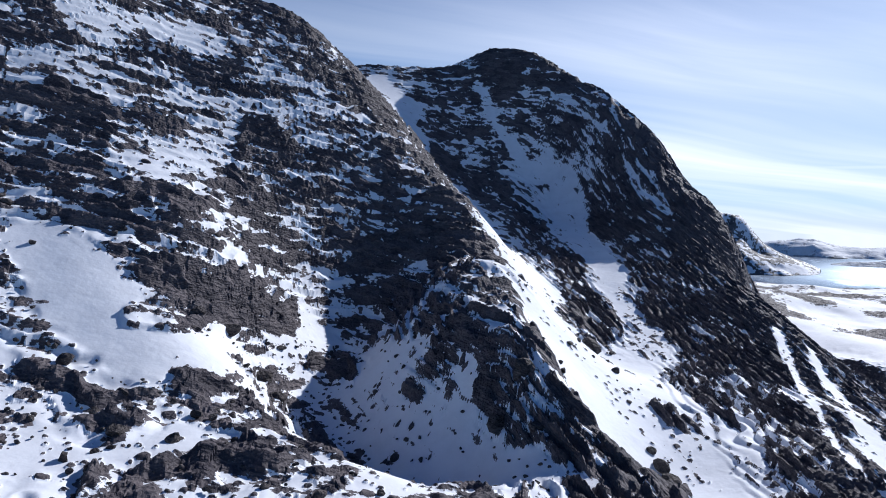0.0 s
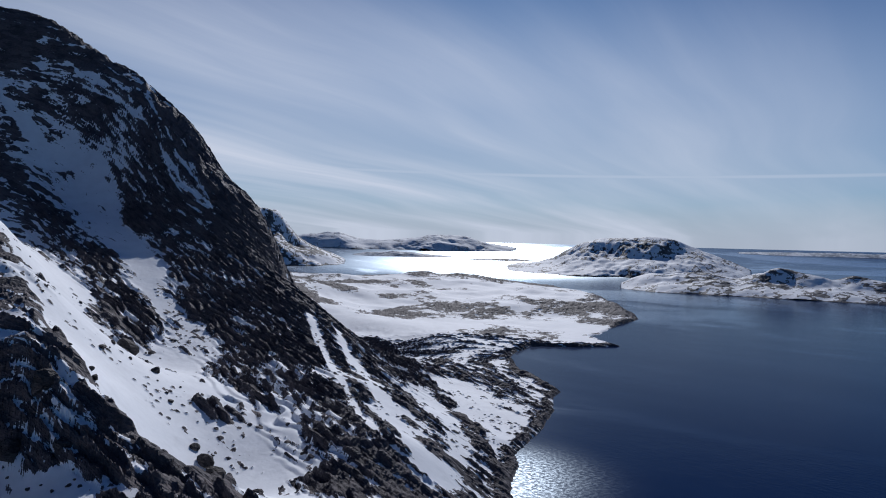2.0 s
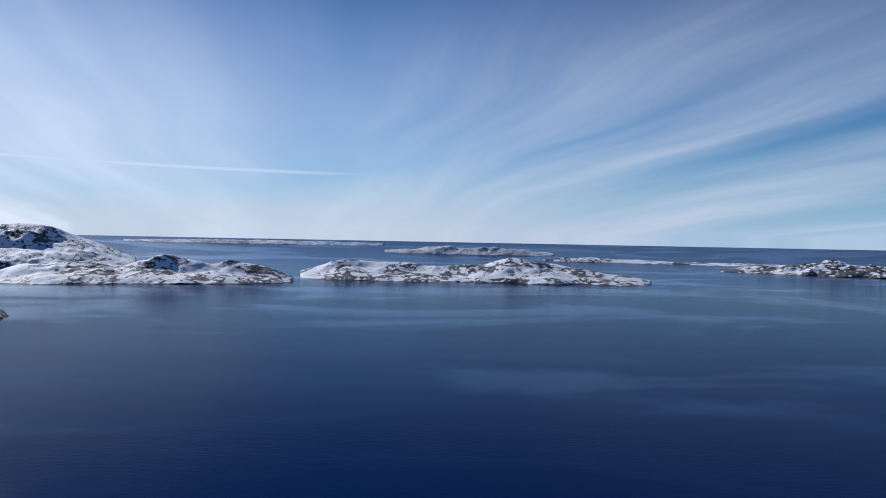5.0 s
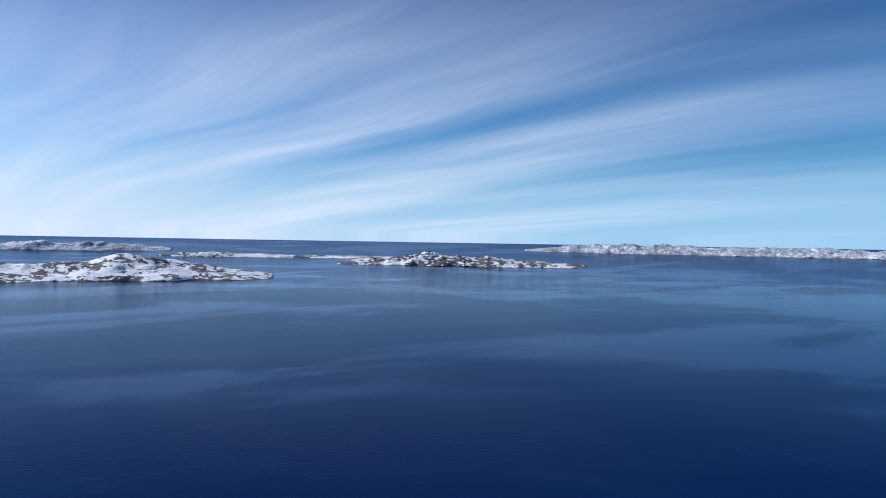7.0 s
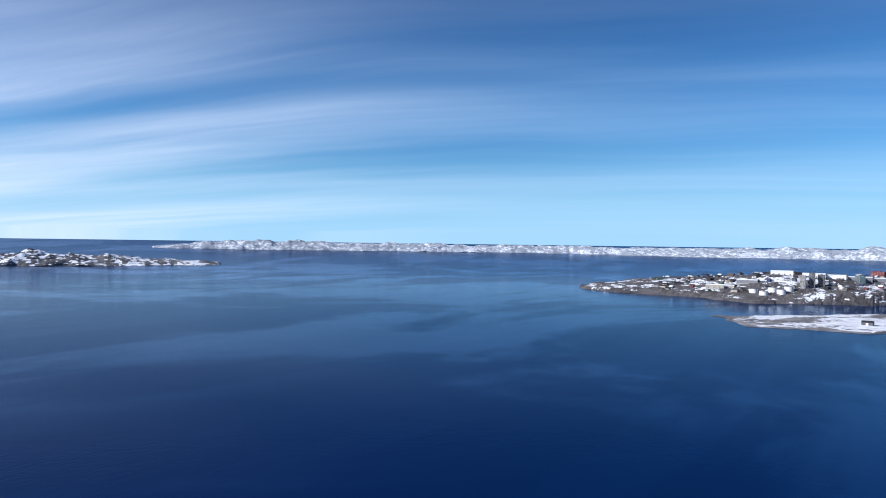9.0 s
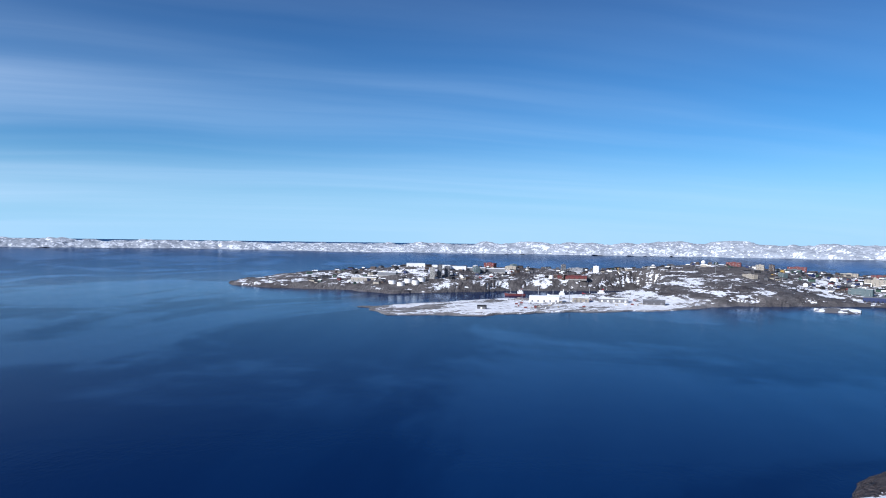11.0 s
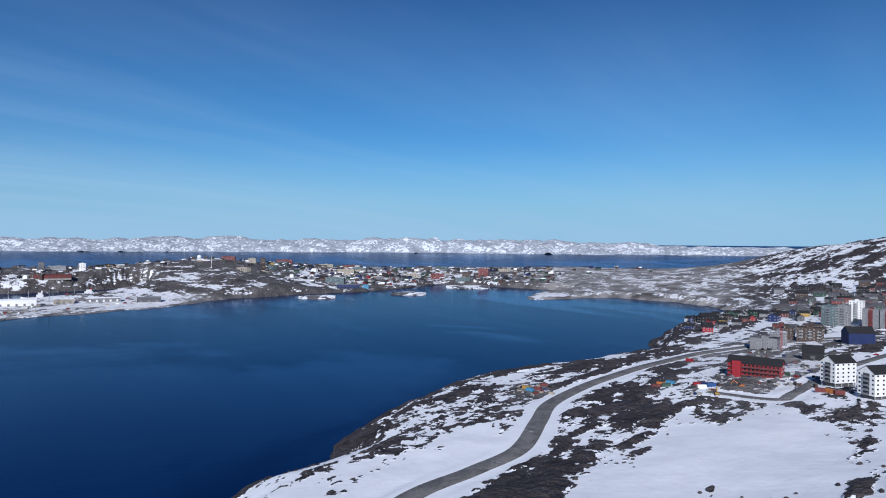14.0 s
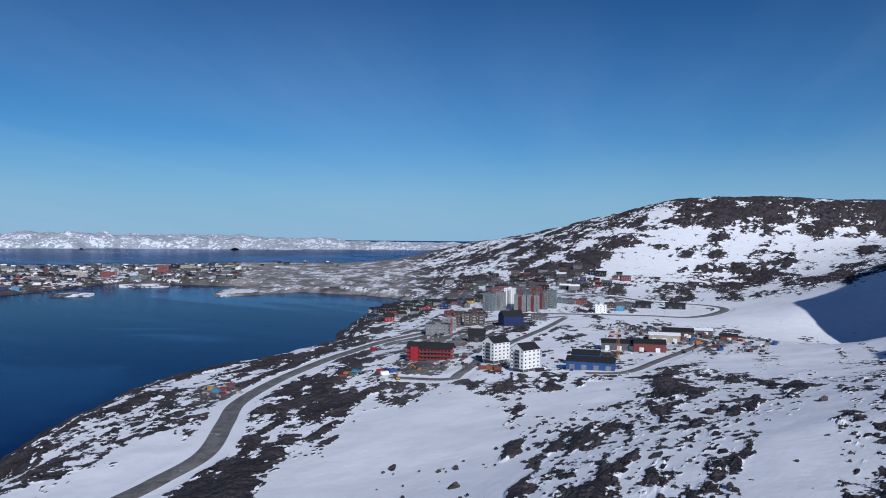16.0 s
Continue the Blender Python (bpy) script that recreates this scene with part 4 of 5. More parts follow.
def part(name, bm, mat, parent, label=""):
    ob = new(name, bm if isinstance(bm, bpy.types.Mesh) else mesh_of(name, bm, mat))
    ob.parent = parent
    return tagged(ob, label)


def box(bm, x0, x1, y0, y1, z0, z1, bevel=0.0):
    m = Matrix.LocRotScale(((x0 + x1) / 2, (y0 + y1) / 2, (z0 + z1) / 2), None, (x1 - x0, y1 - y0, z1 - z0))
    v = bmesh.ops.create_cube(bm, size=1.0, matrix=m)["verts"]
    if bevel:
        bmesh.ops.bevel(bm, geom=list({e for q in v for e in q.link_edges}), offset=bevel, segments=1, affect="EDGES")
    return bm


def boxed(*args, **kw):
    return box(bmesh.new(), *args, **kw)


def tube(bm, a, b, r0, r1=None, seg=8):
    """A tapered round bar from a to b."""
    a, b = Vector(a), Vector(b)
    q = (b - a).to_track_quat("Z", "Y").to_matrix().to_4x4()
    bmesh.ops.create_cone(bm, cap_ends=True, segments=seg, radius1=r0, radius2=r0 if r1 is None else r1, depth=(b - a).length, matrix=Matrix.Translation((a + b) / 2) @ q)
    return bm


def prism(w, d, h, rise, low=-3.0):
    """House walls with two gables at the ends of x."""
    bm = bmesh.new()
    out = []
    for x in (-w / 2, w / 2):
        out.append([bm.verts.new(p) for p in ((x, -d / 2, low), (x, d / 2, low), (x, d / 2, h), (x, 0, h + rise), (x, -d / 2, h))])
    bm.faces.new(out[0][::-1])
    bm.faces.new(out[1])
    for i in range(5):
        j = (i + 1) % 5
        bm.faces.new((out[0][i], out[0][j], out[1][j], out[1][i]))
    return bm


def gable_roof(w, d, h, rise, over=0.5, thick=0.3):
    bm = bmesh.new()
    k = rise / (d / 2)
    for sgn in (-1, 1):
        e = d / 2 + over
        pts = [(0, h + rise), (sgn * e, h + rise - k * e), (sgn * e, h + rise - k * e + thick), (0, h + rise + thick)]
        rows = [[bm.verts.new((x, y, z + 0.03)) for y, z in pts] for x in (-w / 2 - over, w / 2 + over)]
        bm.faces.new(rows[0] if sgn > 0 else rows[0][::-1])
        bm.faces.new(rows[1][::-1] if sgn > 0 else rows[1])
        for i in range(4):
            j = (i + 1) % 4
            f = (rows[0][i], rows[1][i], rows[1][j], rows[0][j])
            bm.faces.new(f if sgn < 0 else f[::-1])
    bmesh.ops.recalc_face_normals(bm, faces=bm.faces)
    return bm


PANES = {}


def pane_mesh(w, h, mat):
    """One window: a raised frame round dark glass, lying in the plane y = 0 and facing +y."""
    key = (round(w, 2), round(h, 2), mat.name)
    if key not in PANES:
        bm = bmesh.new()
        f = 0.1
        for a in ((-w / 2, w / 2, 0, 0.09, -h / 2, -h / 2 + f), (-w / 2, w / 2, 0, 0.09, h / 2 - f, h / 2), (-w / 2, -w / 2 + f, 0, 0.09, -h / 2 + f, h / 2 - f), (w / 2 - f, w / 2, 0, 0.09, -h / 2 + f, h / 2 - f)):
            box(bm, *a)
        n = len(bm.faces)
        box(bm, -w / 2 + f, w / 2 - f, 0.0, 0.045, -h / 2 + f, h / 2 - f)
        bm.faces.ensure_lookup_table()
        for q in bm.faces[n:]:
            q.material_index = 1
        me = mesh_of("window", bm, mat)
        me.materials.append(GLASS)
        PANES[key] = me
    return PANES[key]


def windows(parent, w, d, z0, floors, fh, cols, sides="xXyY", ww=1.3, wh=1.4, mat=None):
    """Rows of windows on the walls of a box w by d; cols: windows on a long and on a short side."""
    me = pane_mesh(ww, wh, mat or WHITE)
    for side in sides:
        long_side = side in "yY"
        n = cols[0] if long_side else cols[1]
        span = w if long_side else d
        for k in range(floors):
            for i in range(n):
                p = -span / 2 + span * (i + 0.5) / n
                z = z0 + fh * k + fh * 0.55
                m = {"Y": pose(p, d / 2, z), "y": pose(p, -d / 2, z, 0, 0, 180), "X": pose(w / 2, p, z, 0, 0, -90), "x": pose(-w / 2, p, z, 0, 0, 90)}[side]
                part("window", me, None, parent).matrix_basis = m


def stand(b, r, facing, sink=0.0):
    """The pose of a thing whose +y side faces a bearing, on the ground."""
    x, y = polar(b, r)
    return pose(x, y, ground_z(x, y) - sink, 0, 0, -facing)


def thing(name, m, label, category, group=""):
    ob = tagged(new(name), label, category, group)
    ob.matrix_world = m
    ob.empty_display_size = 1
    return ob


def house(m, w, d, h, rise, wall, roof, label, group="small houses", cols=(3, 2), floors=1, name="house"):
    ob = thing(name, m, label, "house", group)
    part("wall", prism(w, d, h, rise), wall, ob)
    part("roof", gable_roof(w, d, h, rise), roof, ob)
    windows(ob, w, d, 0.4, floors, (h - 0.4) / floors, cols)
    part("chimney", boxed(w * 0.2, w * 0.2 + 0.7, -0.35, 0.35, h + rise * 0.5, h + rise + 1.0), DARK_GREY, ob)
    return ob


def block(m, w, d, floors, wall, roof, label, fh=3.0, cols=(6, 3), balcony=0, group="", name="apartment_block", category="apartment block", accent=None, sides="xXyY", ww=1.3):
    """A flat-roofed block with a parapet, windows and, where asked, a column of balconies."""
    h = floors * fh + 0.6
    ob = thing(name, m, label, category, group)
    part("wall", boxed(-w / 2, w / 2, -d / 2, d / 2, -4, h), wall, ob)
    bm = boxed(-w / 2 - 0.15, w / 2 + 0.15, -d / 2 - 0.15, -d / 2 + 0.3, h, h + 0.7)
    box(bm, -w / 2 - 0.15, w / 2 + 0.15, d / 2 - 0.3, d / 2 + 0.15, h, h + 0.7)
    box(bm, -w / 2 - 0.15, -w / 2 + 0.3, -d / 2 + 0.3, d / 2 - 0.3, h, h + 0.7)
    box(bm, w / 2 - 0.3, w / 2 + 0.15, -d / 2 + 0.3, d / 2 - 0.3, h, h + 0.7)
    part("parapet", bm, wall, ob)
    part("roof", boxed(-w / 2 + 0.3, w / 2 - 0.3, -d / 2 + 0.3, d / 2 - 0.3, h, h + 0.25), roof, ob)
    part("stair_head", boxed(-w * 0.12, w * 0.12, -d * 0.2, d * 0.2, h + 0.25, h + 2.4), accent or wall, ob)
    windows(ob, w, d, 0.4, floors, fh, cols, sides, ww)
    if accent:
        part("wall_panel", boxed(-w * 0.14, w * 0.14, d / 2, d / 2 + 0.12, 0.2, h - 0.2), accent, ob, "coloured facade panel")
    for k in range(1, floors if balcony else 0):
        for i in range(balcony):
            p = -w / 2 + w * (i + 0.5) / balcony
            bm = boxed(p - 1.9, p + 1.9, d / 2 + 0.14, d / 2 + 1.6, k * fh, k * fh + 0.18)
            deck = part("balcony", bm, STEEL if not accent else accent, ob)
            part("railing", boxed(p - 1.9, p + 1.9, d / 2 + 1.52, d / 2 + 1.6, k * fh + 0.18, k * fh + 1.15), STEEL if not accent else accent, deck)
    return ob


def hall(m, w, d, h, rise, wall, roof, label, doors=3, door_mat=None, name="hall", category="hall", group=""):
    """A large shed with a low gable roof and roller doors along one side."""
    ob = thing(name, m, label, category, group)
    part("wall", prism(w, d, h, rise), wall, ob)
    part("roof", gable_roof(w, d, h, rise, 0.4, 0.35), roof, ob)
    for i in range(doors):
        p = -w / 2 + w * (i + 0.5) / doors
        leaf = part("roller_door", boxed(p - 1.8, p + 1.8, d / 2, d / 2 + 0.12, 0.1, min(4.2, h * 0.7)), door_mat or WHITE, ob)
        bm = bmesh.new()
        for k in range(1, 5):
            box(bm, p - 1.75, p + 1.75, d / 2 + 0.12, d / 2 + 0.16, 0.1 + min(4.0, h * 0.68) * k / 5, 0.18 + min(4.0, h * 0.68) * k / 5)
        part("door_rib", bm, DARK_GREY, leaf)
    part("plinth", boxed(-w / 2 - 0.06, w / 2 + 0.06, -d / 2 - 0.06, d / 2 + 0.06, -3, 0.35), CONCRETE, ob)
    return ob


# ---- roads ----
for road_name, (line, wd) in ROAD_LINES.items():
    bm = bmesh.new()
    prev = None
    for i in range(len(line)):
        a, c = line[max(i - 1, 0)], line[min(i + 1, len(line) - 1)]
        t = (c - a)[:2] / np.hypot(*(c - a)[:2])
        nx, ny = -t[1], t[0]
        p = line[i]
        row = [bm.verts.new((p[0] + nx * o, p[1] + ny * o, p[2] + zz)) for o, zz in ((-wd / 2 - 0.8, -0.7), (-wd / 2, -0.08), (0, 0.08), (wd / 2, -0.08), (wd / 2 + 0.8, -0.7))]
        if prev:
            for q in range(4):
                bm.faces.new((prev[q], row[q], row[q + 1], prev[q + 1])).smooth = True
        prev = row
    bmesh.ops.recalc_face_normals(bm, faces=bm.faces)
    tagged(new("road", mesh_of("road", bm, ROAD)), "grey gravel and asphalt road with icy patches", "road", kind="structure")


# ---- the new suburb ----
def white_tower(b, r):
    """White gabled block on a set-back dark ground floor, with a stack of balconies before flat dark panels on its
    gable.
    """
    ob = thing("apartment_tower", stand(b, r, 20), "white rendered apartment tower with black pitched roof", "apartment building", "white towers")
    w, d, h, rise, low = 17.0, 12.5, 15.6, 4.2, 2.4
    bm = prism(w, d, h, rise, low)
    part("wall", bm, WHITE, ob)
    part("roof", gable_roof(w, d, h, rise, 0.25, 0.3), BLACK, ob, "black felt pitched roof")
    part("ground_floor", boxed(-w / 2 + 1.4, w / 2 - 1.4, -d / 2 + 1.4, d / 2 - 1.4, -4, low), DARK_GREY, ob)
    for x in (-w / 2 + 0.7, -w / 6, w / 6, w / 2 - 0.7):
        for y in (-d / 2 + 0.7, d / 2 - 0.7):
            part("column", boxed(x - 0.25, x + 0.25, y - 0.25, y + 0.25, -4, low), CONCRETE, ob)
    windows(ob, w, d, low + 0.2, 5, 2.62, (4, 0), "yY", 1.3, 1.1, GREY)
    for k in range(5):
        z = low + 0.2 + 2.62 * k
        for y in (-4.8, 4.8):
            part("window", pane_mesh(1.2, 1.1, GREY), None, ob).matrix_basis = pose(w / 2, y, z + 1.45, 0, 0, -90)
        part("loggia", boxed(w / 2 - 0.01, w / 2 + 0.05, -2.3, 2.3, z + 0.35, z + 2.35), DARK_GREY, ob, "flat dark grey loggia panel on the gable wall")
        bm = boxed(w / 2 + 0.06, w / 2 + 1.3, -2.4, 2.4, z, z + 0.2)
        deck = part("balcony", bm, GREY, ob)
        part("railing", boxed(w / 2 + 1.22, w / 2 + 1.3, -2.4, 2.4, z + 0.2, z + 1.2), GREY, deck)
    return ob


white_tower(244.7, 530)
white_tower(247.1, 494)


def red_house(b, r):
    ob = thing("gallery_house", stand(b, r, 70), "long red timber gallery house with black roof", "apartment building")
    w, d, h, rise = 36.0, 13.0, 9.4, 4.0
    part("wall", prism(w, d, h, rise), RED, ob)
    part("roof", gable_roof(w, d, h, rise, 0.6), BLACK, ob)
    part("stair_tower", boxed(8.5, 14.5, d / 2, d / 2 + 2.6, -3, h + 1.4, 0.05), RED, ob, "bright red stair tower")
    for k in range(3):
        z = 0.3 + k * 3.0
        for x0, x1 in ((-17.6, 8.3), (14.7, 17.6)):
            bm = boxed(x0, x1, d / 2 + 0.01, d / 2 + 1.7, z, z + 0.22)
            part("gallery_deck", bm, DARK_GREY, ob)
            part("railing", boxed(x0, x1, d / 2 + 1.6, d / 2 + 1.7, z + 0.35, z + 1.15), BRICK_RED, ob)
        for i in range(9):
            part("window", pane_mesh(1.6, 1.4, BRICK_RED), None, ob).matrix_basis = pose(-16 + i * 2.75, d / 2, z + 1.7)
    for x in np.linspace(-17, 8, 9):
        part("post", boxed(x - 0.1, x + 0.1, d / 2 + 1.55, d / 2 + 1.72, -2, h - 0.1), BRICK_RED, ob)
    windows(ob, w, d, 0.4, 3, 3.0, (0, 3), "xX")
    return ob


red_house(239.3, 552)
hall(stand(252.4, 497, 78), 33, 16, 6.4, 2.4, BLUE, BLACK, "blue sheet-metal workshop hall with pale doors and dark roof", 4, GREY)
hall(stand(252.0, 525, 78), 20, 14, 8.2, 2.6, BLUE, BLACK, "tall blue metal hall behind the workshop", 2, BLUE)
hall(stand(254.6, 618, 75), 30, 18, 6.5, 2.2, DARK_GREY, BLACK, "dark grey warehouse with low roof", 3)
hall(stand(256.9, 612, 75), 26, 20, 7.5, 2.6, BRICK_RED, BLACK, "dull red timber hall with dark roof", 2)
hall(stand(258.0, 680, 75), 28, 14, 7.0, 1.6, BEIGE, SNOWY, "beige storage hall with snowy roof", 3)
hall(stand(259.0, 735, 75), 30, 18, 6.0, 2.8, BROWN, BLACK, "brown timber hall with dark roof", 2)
hall(stand(260.6, 800, 75), 26, 12, 5.0, 1.8, DARK_GREY, SNOWY, "low grey shed beside the yard", 2)
hall(stand(262.7, 730, 75), 16, 10, 4.5, 1.8, BRICK_RED, BLACK, "small red shed at the edge of the snowfield", 1)
hall(stand(256.4, 1065, 77), 22, 14, 8.0, 1.4, BLACK, BLACK, "black industrial hall beside the ring road", 2, DARK_GREY)
hall(stand(258.8, 1070, 77), 28, 14, 8.0, 1.4, BLACK, BLACK, "black industrial hall beside the ring road", 2, DARK_GREY)
block(stand(253.1, 975, 70), 15, 10, 3, WHITE, SNOWY, "small white block beside the ring road", cols=(3, 2))
house(stand(254.6, 1005, 70), 12, 9, 8, 4, SKY_BLUE, DARK_GREY, "pale blue timber house with steep grey roof", "", (3, 2), 2)
hall(stand(245.9, 770, 40), 24, 15, 11, 5.5, NAVY, BLACK, "tall dark blue hall with pitched blue roof", 2, NAVY)
hall(stand(243.1, 660, 65), 16, 13, 7, 5, BLACK, BLACK, "black timber house with steep black roof", 1, DARK_GREY)
block(stand(242.9, 790, 65), 24, 14, 4, BROWN, BLACK, "dark brown timber apartment block", cols=(7, 3), balcony=3)
block(stand(241.3, 798, 70), 15, 14, 4, BROWN, DARK_GREY, "brown apartment block under construction", cols=(4, 3))
block(stand(239.9, 735, 60), 26, 16, 3, GREY, DARK_GREY, "grey concrete block with dark flat roof", cols=(6, 3))
block(stand(240.8, 755, 60), 15, 14, 4, GREY, SNOWY, "grey concrete block with snowy flat roof", cols=(4, 3))
for bb, rr, ww, fl, wall, acc, label in ((244.1, 955, 15, 8, GREEN_GREY, None, "grey-green apartment tower with balconies"), (245.0, 965, 13, 8, GREY, None, "grey apartment tower with balconies"),
                                         (245.8, 995, 15, 9, WHITE, None, "white apartment tower with dark windows"), (246.7, 955, 17, 7, GREY, BRICK_RED, "grey apartment block with red panels"),
                                         (247.7, 950, 15, 7, GREY, BRICK_RED, "grey apartment block with dark red panels"), (248.4, 985, 15, 8, DARK_GREY, BRICK_RED, "dark apartment block with red panels"),
                                         (249.2, 1000, 13, 8, GREEN_GREY, None, "grey-green apartment tower with balconies")):
    block(stand(bb, rr, 78), ww, 13, fl, wall, GREY, label, 3.0, (4, 3), 1, "apartment towers", accent=acc)


for bb, rr, wall, col in ((248.9, 1055, GREEN, "dark green"), (249.8, 1062, GREEN_GREY, "grey-green"), (250.7, 1060, DARK_GREY, "dark grey"), (251.5, 1058, BRICK_RED, "dull red"), (253.9, 1040, BROWN, "brown"), (255.0, 1050, DARK_GREY, "dark grey"), (243.0, 900, BROWN, "brown"), (242.0, 870, DARK_GREY, "dark grey"), (241.0, 900, BROWN, "brown"), (248.2, 830, DARK_GREY, "dark grey")):
    block(stand(bb, rr, bb - 172), 18, 11, 2, wall, DARK_GREY, col + " low apartment block by the estate road", cols=(5, 2), group="low blocks")


# ---- loose things of the suburb ----
def container(m, mat, label):
    ob = thing("container", m, label, "container", "site containers")
    bm = bmesh.new()
    ring = [(-3 + i * 0.25, -1.2 - 0.06 * (i % 4 < 2)) for i in range(25)] + [(3 - i * 0.25, 1.2 + 0.06 * (i % 4 < 2)) for i in range(25)]
    low, top = ([bm.verts.new((x, y, z)) for x, y in ring] for z in (0.15, 2.6))
    bm.faces.new(low[::-1])
    bm.faces.new(top)
    for i in range(len(ring)):
        j = (i + 1) % len(ring)
        bm.faces.new((low[i], low[j], top[j], top[i]))
    part("body", bm, mat, ob)
    part("door", boxed(3.0, 3.08, -1.1, 1.1, 0.25, 2.5), mat, ob)
    part("skid", boxed(-3, 3, -1.0, 1.0, -0.6, 0.15), DARK_GREY, ob)
    return ob


def car(m, mat, label):
    ob = thing("car", m, label, "car", "parked cars")
    bm = boxed(-2.2, 2.2, -0.9, 0.9, 0.45, 1.0, 0.12)
    box(bm, -1.7, 0.9, -0.78, 0.78, 1.0, 1.6, 0.2)
    part("body", bm, mat, ob)
    part("windscreen", boxed(0.86, 0.93, -0.65, 0.65, 1.05, 1.5), GLASS, ob)
    for x in (-1.4, 1.4):
        for y in (-0.85, 0.85):
            wheel = part("wheel", tube(bmesh.new(), (x, y - 0.12, 0.35), (x, y + 0.12, 0.35), 0.35, seg=10), RUBBER, ob)
            part("rim", tube(bmesh.new(), (x, y - 0.135, 0.35), (x, y + 0.135, 0.35), 0.2, seg=8), STEEL, wheel, "steel wheel rim")
    return ob


def excavator(m, mat):
    ob = thing("excavator", m, "yellow tracked excavator standing on packed snow", "excavator", "diggers")
    for y in (-1.2, 1.2):
        part("track", boxed(-2.1, 2.1, y - 0.35, y + 0.35, 0, 0.95, 0.3), RUBBER, ob)
    part("house", boxed(-2.2, 1.2, -1.4, 1.4, 1.05, 2.2, 0.12), mat, ob)
    part("cab", boxed(0.1, 1.7, 0.3, 1.4, 1.5, 3.1, 0.1), GLASS, ob)
    part("boom", tube(bmesh.new(), (1.2, -0.2, 1.9), (4.6, -0.2, 4.6), 0.35, 0.25), mat, ob)
    part("arm", tube(bmesh.new(), (4.6, -0.2, 4.6), (6.4, -0.2, 1.8), 0.25, 0.18), mat, ob)
    part("bucket", boxed(5.9, 7.0, -0.8, 0.4, 0.8, 1.8, 0.15), DARK_GREY, ob)
    return ob


def lattice(bm, a, b, half, n):
    """Four chords with zigzag bracing between two points."""
    a, b = Vector(a), Vector(b)
    q = (b - a).to_track_quat("Z", "Y")
    cor = [q @ Vector((sx * half, sy * half, 0)) for sx, sy in ((1, 1), (-1, 1), (-1, -1), (1, -1))]
    for c in cor:
        tube(bm, a + c, b + c, half * 0.16, seg=4)
    for i in range(n):
        p, r = a.lerp(b, i / n), a.lerp(b, (i + 1) / n)
        for k in range(4):
            tube(bm, p + cor[k], r + cor[(k + 1) % 4], half * 0.1, seg=3)
    return bm


def tower_crane(m, mat, h, jib, label):
    ob = thing("tower_crane", m, label, "crane", "cranes")
    part("mast", lattice(bmesh.new(), (0, 0, -1), (0, 0, h), 0.8, int(h / 2.5)), mat, ob)
    part("jib", lattice(bmesh.new(), (-jib * 0.3, 0, h + 0.8), (jib, 0, h + 0.8), 0.6, int(jib / 2.5)), mat, ob)
    part("cab", boxed(-1, 1, 0.9, 2.4, h - 1.6, h + 0.2, 0.1), GLASS, ob)
    part("counterweight", boxed(-jib * 0.3, -jib * 0.3 + 2.4, -1, 1, h - 1.6, h + 0.2), CONCRETE, ob)
    part("apex", tube(bmesh.new(), (0, 0, h + 1.4), (0, 0, h + 5), 0.5, 0.15, 4), mat, ob)
    return ob


def lamp_post(m):
    ob = thing("street_lamp", m, "tall galvanised street lamp beside the road", "street lamp", "street lamps")
    part("pole", tube(bmesh.new(), (0, 0, -1), (0, 0, 9), 0.14, 0.08), STEEL, ob)
    part("arm", tube(bmesh.new(), (0, 0, 8.9), (1.8, 0, 9.3), 0.06, 0.05), STEEL, ob)
    part("head", boxed(1.4, 2.2, -0.15, 0.15, 9.2, 9.38, 0.04), DARK_GREY, ob)
    return ob


rng = random.Random(7)
for bb, rr, mat, label in ((232.5, 525, ORANGE, "orange steel site container beside the road"), (232.9, 520, GREEN, "green steel site container beside the road"), (233.2, 528, SKY_BLUE, "blue steel site container beside the road"), (232.1, 518, BRICK_RED, "red steel site container beside the road"),
                           (222.2, 512, SKY_BLUE, "light blue site container in a gravel yard"), (222.8, 516, BRICK_RED, "dull red site container in a gravel yard"), (223.3, 530, BRICK_RED, "dull red site container in a gravel yard"), (221.9, 522, YELLOW, "yellow site container in a gravel yard"),
                           (235.5, 512, WHITE, "white site container on packed snow"), (235.8, 518, NAVY, "dark blue site container on packed snow"), (236.2, 516, BLUE, "blue site container on packed snow"), (235.2, 520, RED, "red site container on packed snow"),
                           (243.6, 503, BRICK_RED, "red site container beside the white towers"), (244.2, 501, ORANGE, "orange site container beside the white towers"), (244.8, 498, BRICK_RED, "red site container beside the white towers"), (248.3, 488, BLACK, "black site container beside the white towers"),
                           (241.3, 556, GREEN, "green site container beside the red house"), (242.2, 560, GREY, "grey site container beside the red house"), (234.6, 640, RED, "red site container beside the coast road")):
    container(stand(bb, rr, rng.uniform(30, 120)), mat, label)
for i in range(46):
    bb, rr = rng.uniform(255.5, 266.5), rng.uniform(600, 860)
    mat, col = rng.choice(((BRICK_RED, "dull red"), (GREY, "grey"), (DARK_GREY, "dark grey"), (WHITE, "white"), (BLUE, "blue"), (GREEN, "green"), (ORANGE, "orange")))
    container(stand(bb, rr, rng.uniform(0, 180)), mat, col + " steel container in the storage yard")
